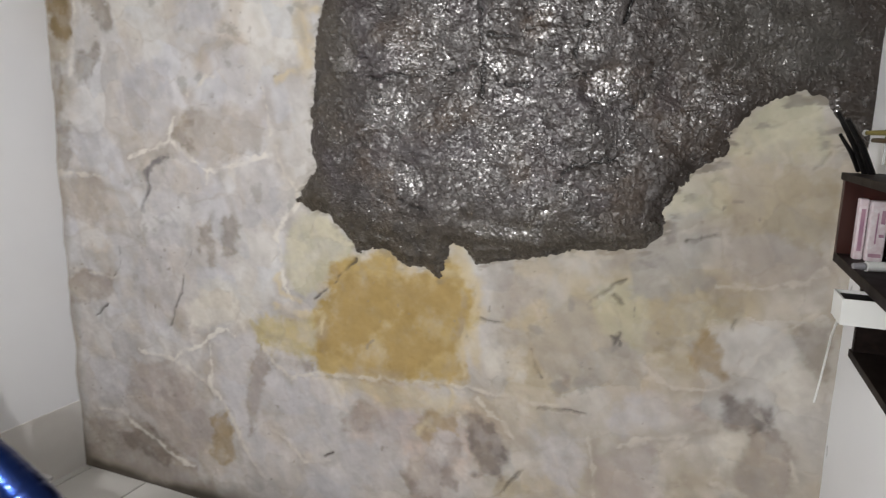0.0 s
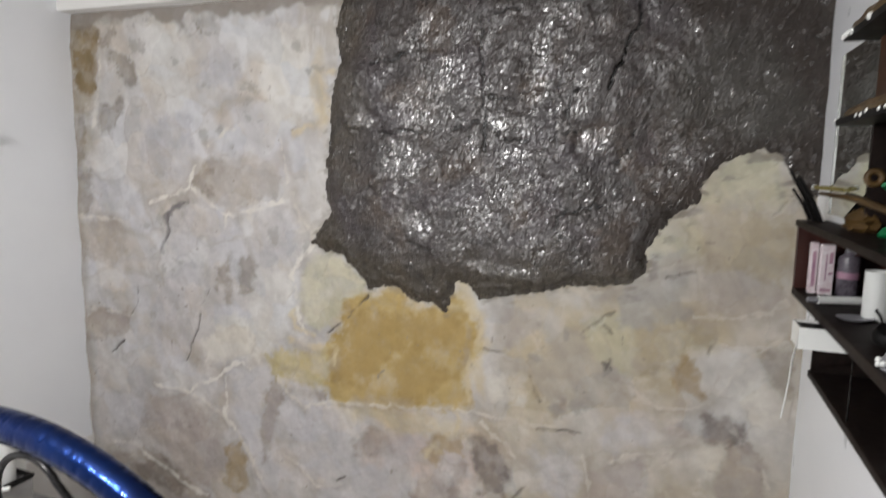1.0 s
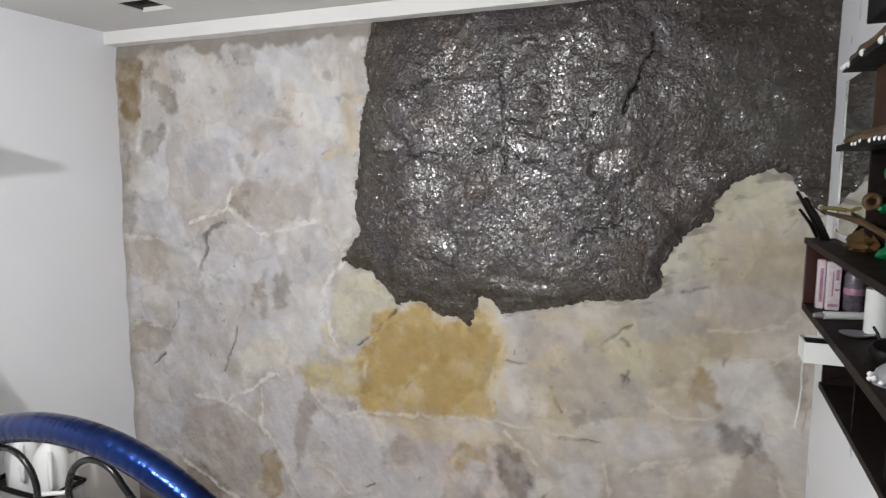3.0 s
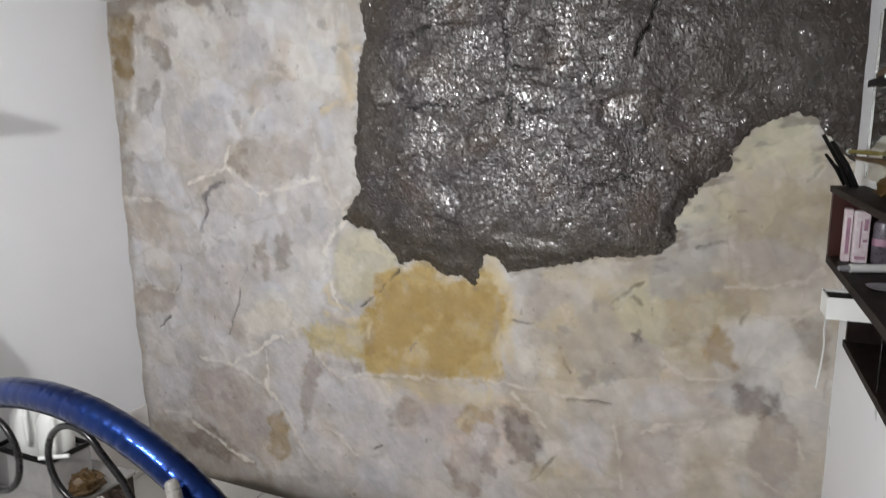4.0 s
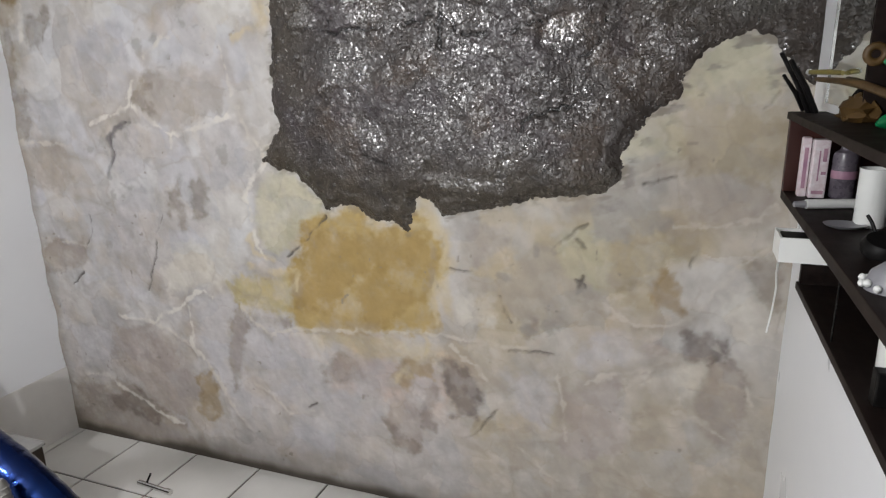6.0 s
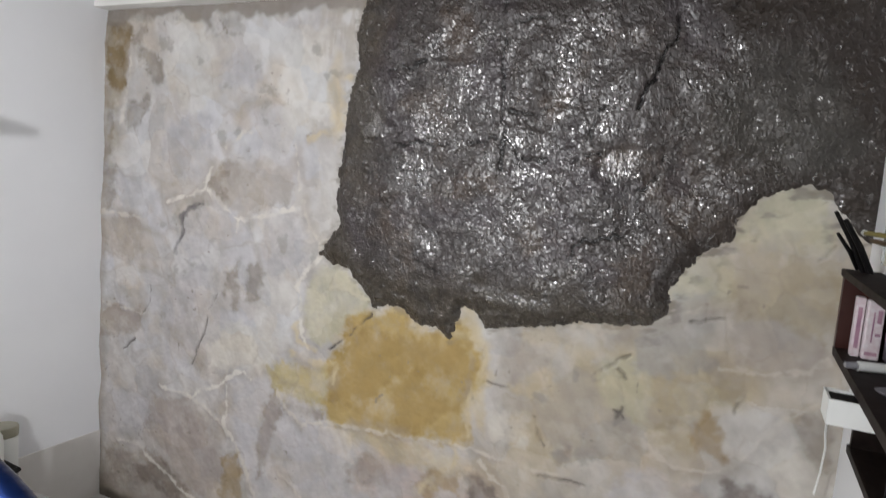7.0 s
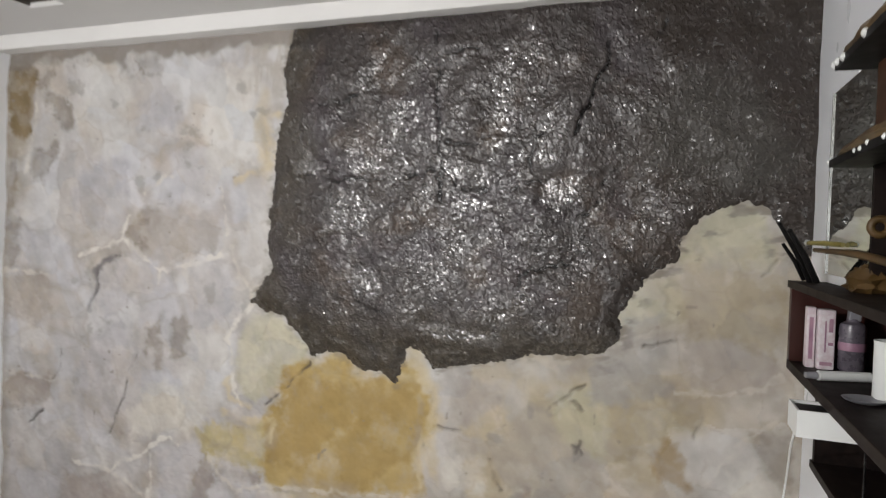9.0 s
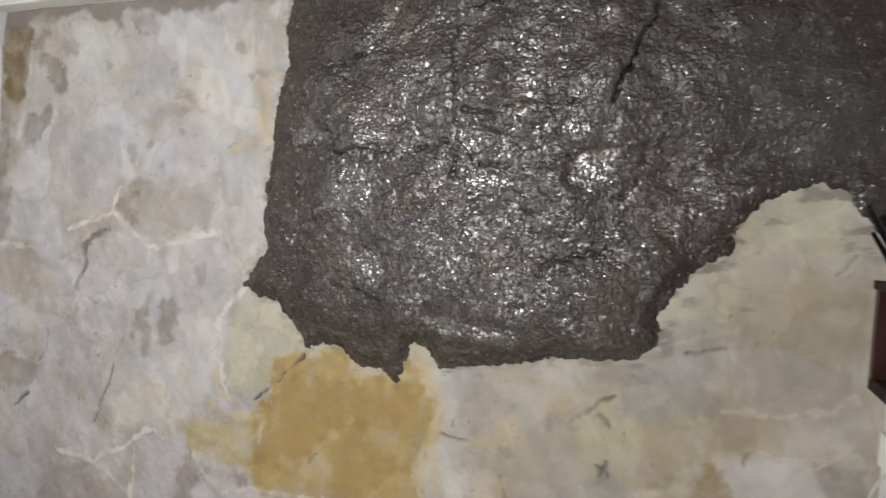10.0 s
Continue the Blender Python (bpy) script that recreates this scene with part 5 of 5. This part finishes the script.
for cx, cz, r, start, sweep, tail, end in LOOPS:
    loop = part("scroll", scroll(cx, cz, r, start, sweep, tail), IRON, bench, smooth=True)
    part("boss", lathe([(0.002, -0.013), (0.010, -0.007), (0.012, 0), (0.010, 0.007), (0.002, 0.013)], 12, pose(cx + r * math.cos(radians(end)), 0, cz + r * math.sin(radians(end)), 90)), CHROME, loop, "bright metal knob", True)
part("plastic_tube", tube([(0.402, -0.050, 1.062), (0.404, -0.050, 1.056), (0.414, -0.054, 1.03), (0.436, -0.056, 0.985), (0.456, -0.058, 0.945), (0.536, -0.07, 0.75)], [0.009, 0.012, 0.013, 0.013, 0.014, 0.015], 16), CLOUDED, bench, "white threaded plastic tube strapped to the rail", True)
for k in range(3):
    part("thread_ring", lathe([(0.0126, -0.0015), (0.0136, 0.0), (0.0126, 0.0015)], 16, Matrix.Translation((0.4065 + 0.003 * k, -0.051 - 0.001 * k, 1.050 - 0.008 * k)) @ pose(0, 0, 0, 0, -18, 0)), CLOUDED, bench, smooth=True)

# ---- left side: low crate with clutter, an added shadow caster and a wall fan ----
crate = tagged(empty("wooden_crate", (-1.29, 1.42, 0)), "low dark wooden crate with a dull grey lid", "crate")
for k in range(3):
    part("front_board", box(-0.25, 0.25, -0.18, -0.165, 0.02 + 0.115 * k, 0.12 + 0.115 * k, 0.002), CARD, crate)
    part("back_board", box(-0.25, 0.25, 0.165, 0.18, 0.02 + 0.115 * k, 0.12 + 0.115 * k, 0.002), CARD, crate)
    for s in (-1, 1):
        part("end_board", box(s * 0.25 - 0.0075, s * 0.25 + 0.0075, -0.164, 0.164, 0.02 + 0.115 * k, 0.12 + 0.115 * k, 0.002), CARD, crate)
part("lid", box(-0.262, 0.262, -0.185, 0.185, 0.352, 0.366, 0.002), SLATE, crate, "dull grey lid")
for sx in (-1, 1):
    for sy in (-1, 1):
        part("corner_post", box(sx * 0.225 - 0.015, sx * 0.225 + 0.015, sy * 0.148 - 0.015, sy * 0.148 + 0.015, 0.0, 0.352), CARD, crate)
CT = 0.366
put("amber_sack", crumple(lathe([(0.045, 0), (0.06, 0.02), (0.052, 0.05), (0.035, 0.07), (0.012, 0.08)], 9), 0.012, 3), AMBER, (-1.075, 1.43, CT), "crumpled amber brown paper sack on the crate", "sack", False)


def plastic_jug(x, y, label, grey):
    """Round-shouldered white jug with a screw cap and a loop handle."""
    jug = tagged(empty("plastic_jug", (x, y, CT)), label, "jug", "jugs on the crate")
    part("body", lathe([(0.05, 0), (0.058, 0.006), (0.060, 0.02), (0.060, 0.235), (0.057, 0.262), (0.046, 0.285), (0.030, 0.305), (0.021, 0.315), (0.020, 0.335), (0.004, 0.336)], 32), WHITE_PLASTIC, jug, smooth=True)
    part("screw_cap", lathe([(0.026, 0.328), (0.0275, 0.331), (0.027, 0.372), (0.024, 0.377), (0.002, 0.378)], 24), grey, jug, "grey ribbed screw cap", True)
    part("loop_handle", tube([(0.040, -0.030, 0.290), (0.062, -0.048, 0.275), (0.070, -0.054, 0.22), (0.062, -0.048, 0.165), (0.040, -0.030, 0.15)], [0.008, 0.009, 0.009, 0.009, 0.008], 10), WHITE_PLASTIC, jug, smooth=True)
    return jug


plastic_jug(-1.218, 1.432, "white plastic jug with a grey cap standing in the grey box", GREY_PLASTIC)
plastic_jug(-1.372, 1.432, "white plastic jug with a dark cap standing in the grey box", IRON)
bin_ob = tagged(empty("storage_box", (-1.29, 1.42, CT)), "open grey storage box with a black rim on the crate", "box")
for x0, x1, y0, y1 in ((-0.155, 0.155, -0.082, -0.076), (-0.155, 0.155, 0.076, 0.082), (-0.155, -0.149, -0.076, 0.076), (0.149, 0.155, -0.076, 0.076)):
    part("side", box(x0, x1, y0, y1, 0.0, 0.142, 0.001), SLATE, bin_ob)
rim_path = [(-0.155, -0.08, 0.146), (0.0, -0.086, 0.149), (0.155, -0.08, 0.146), (0.160, 0.0, 0.149), (0.155, 0.08, 0.146), (0.0, 0.085, 0.148), (-0.155, 0.08, 0.146), (-0.160, 0.0, 0.148), (-0.155, -0.08, 0.146)]
part("rim", tube(rim_path, 0.010, 10), BLACK, bin_ob, "black padded rim", True)
put("white_stick", tube([(-1.165, 1.325, CT + 0.166), (-1.085, 1.385, CT + 0.162)], 0.008, 12), WHITE_PLASTIC, (0, 0, 0), "short white plastic stick across the box rim", "stick")
canister = tagged(empty("white_canister", (-1.31, 1.552, CT)), "low white canister with a greyish lid on the crate", "canister")
part("body", lathe([(0.042, 0), (0.046, 0.004), (0.046, 0.215), (0.044, 0.225), (0.040, 0.228)], 28), WHITE_PLASTIC, canister, smooth=True)
part("lid", lathe([(0.047, 0.212), (0.0485, 0.216), (0.0485, 0.244), (0.045, 0.249), (0.002, 0.250)], 28), OLIVE_PLASTIC, canister, "greyish snap lid", True)
bag = tagged(empty("leather_bag", (-0.90, 1.39, 0)), "dark brown slumped leather bag standing on the floor", "bag")
part("body", crumple(lathe([(0.085, 0), (0.105, 0.03), (0.110, 0.16), (0.100, 0.28), (0.078, 0.36), (0.045, 0.405), (0.012, 0.415)], 16), 0.010, 21), LEATHER, bag, smooth=True)
part("strap", tube([(-0.06, -0.05, 0.36), (-0.05, -0.10, 0.43), (0.0, -0.115, 0.455), (0.05, -0.10, 0.42), (0.07, -0.06, 0.34)], 0.010, 10), LEATHER, bag, "curved leather strap", True)
put("olive_flask", lathe([(0.055, 0), (0.060, 0.01), (0.060, 0.33), (0.055, 0.37), (0.040, 0.405), (0.020, 0.425), (0.002, 0.430)], 26), BRASS, (-0.835, 1.20, 0), "olive brass flask with a rounded top on the floor", "flask")
put("cream_carton", box(-0.05, 0.05, -0.03, 0.03, 0.0, 0.12, 0.003), OLIVE_PLASTIC, (-0.64, 1.30, 0), "small cream carton standing on the floor", "carton", False)
brush = tagged(empty("scrubbing_brush", (-1.50, 1.45, CT)), "black bristle brush standing on the crate", "brush")
part("handle", lathe([(0.012, 0), (0.016, 0.02), (0.014, 0.05)], 14), GREY_PLASTIC, brush, smooth=True)
bm = bmesh.new()
rng = random.Random(5)
for k in range(46):
    a, r = rng.uniform(0, 6.28), 0.014 * math.sqrt(rng.random())
    tube([(r * math.cos(a), r * math.sin(a), 0.048), (2.2 * r * math.cos(a), 2.2 * r * math.sin(a), 0.088 + rng.uniform(-0.006, 0.006))], [0.0022, 0.0012], 5, bm)
part("bristles", bm, BLACK, brush)
valve = tagged(empty("metal_valve", (-0.86, 1.90, 0.012)), "small chrome pipe fitting lying on the floor", "pipe fitting")
part("pipe", tube([(-0.095, 0.0, 0), (0.06, -0.01, 0)], 0.010), CHROME, valve, smooth=True)
part("end_cap", tube([(0.06, -0.01, 0), (0.085, -0.0115, 0)], 0.0125), CHROME, valve, smooth=True)
part("lever", tube([(-0.05, 0.0, 0.008), (-0.055, 0.03, 0.03)], 0.004, 8), BLACK, valve, smooth=True)
# added out of view: its outline casts the sloping shadow on the white wall
chair = tagged(empty("chair_shadow_caster", (-1.30, 0.98, 0)), "unseen chair-like shape added to cast the sloping shadow on the white wall", "chair")
bm = bmesh.new()
outline = [(-0.22, 0.46), (-0.22, 1.24), (-0.16, 1.29), (-0.04, 1.28), (0.05, 1.22), (0.11, 1.13), (0.17, 1.03), (0.20, 0.95), (0.23, 0.94), (0.25, 0.90), (0.245, 0.86), (0.27, 0.84), (0.29, 0.79), (0.285, 0.72), (0.22, 0.60), (0.20, 0.46)]
faces = [[bm.verts.new((x, y, z)) for y, z in outline] for x in (-0.025, 0.025)]
bm.faces.new(faces[0]), bm.faces.new(faces[1][::-1])
for k in range(len(outline)):
    m = (k + 1) % len(outline)
    bm.faces.new((faces[0][k], faces[0][m], faces[1][m], faces[1][k]))
part("backrest", bm, BLACK, chair)
part("seat", box(0.03, 0.16, -0.22, 0.10, 0.41, 0.46, 0.01), BLACK, chair)
for x in (0.0, 0.14):
    for y in (-0.2, 0.08):
        part("leg", box(x - 0.015, x + 0.015, y - 0.015, y + 0.015, 0.0, 0.41 if x else 0.46), BLACK, chair)
fan = tagged(empty("wall_fan", (XL, 0.97, 1.83)), "black wall fan with rounded blades at rest", "fan")
part("wall_plate", box(0.001, 0.015, -0.05, 0.05, -0.06, 0.06, 0.004), BLACK, fan)
part("arm", tube([(0.015, 0, 0), (0.15, 0, 0.0), (0.33, 0, 0.0)], 0.014), BLACK, fan, smooth=True)
part("motor", lathe([(0.045, 0.30), (0.06, 0.32), (0.06, 0.37), (0.05, 0.385)], 20, pose(0, 0, 0, 0, 90, 0)), BLACK, fan, smooth=True)
part("hub", lathe([(0.028, 0.39), (0.035, 0.40), (0.03, 0.425), (0.01, 0.432)], 20, pose(0, 0, 0, 0, 90, 0)), BLACK, fan, smooth=True)
for k in range(3):
    bm = bmesh.new()
    up, low = [], []
    for i in range(15):
        u = i / 14
        d = 0.24 * (1 - u)
        wide = (0.014 + 0.34 * d + 7.0 * max(0.0, d - 0.15) ** 2) * min(1.0, 0.4 + 14 * d) * min(1.0, 0.35 + u * 3)
        up.append((0.03 + 0.24 * u, 0.25 * wide))
        low.append((0.03 + 0.24 * u, -0.75 * wide))
    ring = up + low[::-1]
    a = [bm.verts.new((0.410, p, q)) for p, q in ring]
    b = [bm.verts.new((0.414, p, q)) for p, q in ring]
    bm.faces.new(a[::-1]), bm.faces.new(b)
    for i in range(len(ring)):
        j = (i + 1) % len(ring)
        bm.faces.new((a[i], a[j], b[j], b[i]))
    bmesh.ops.rotate(bm, verts=bm.verts, cent=(0, 0, 0), matrix=Matrix.Rotation(radians(-10 + 120 * k), 3, "X"))
    part("blade", bm, BLACK, fan)
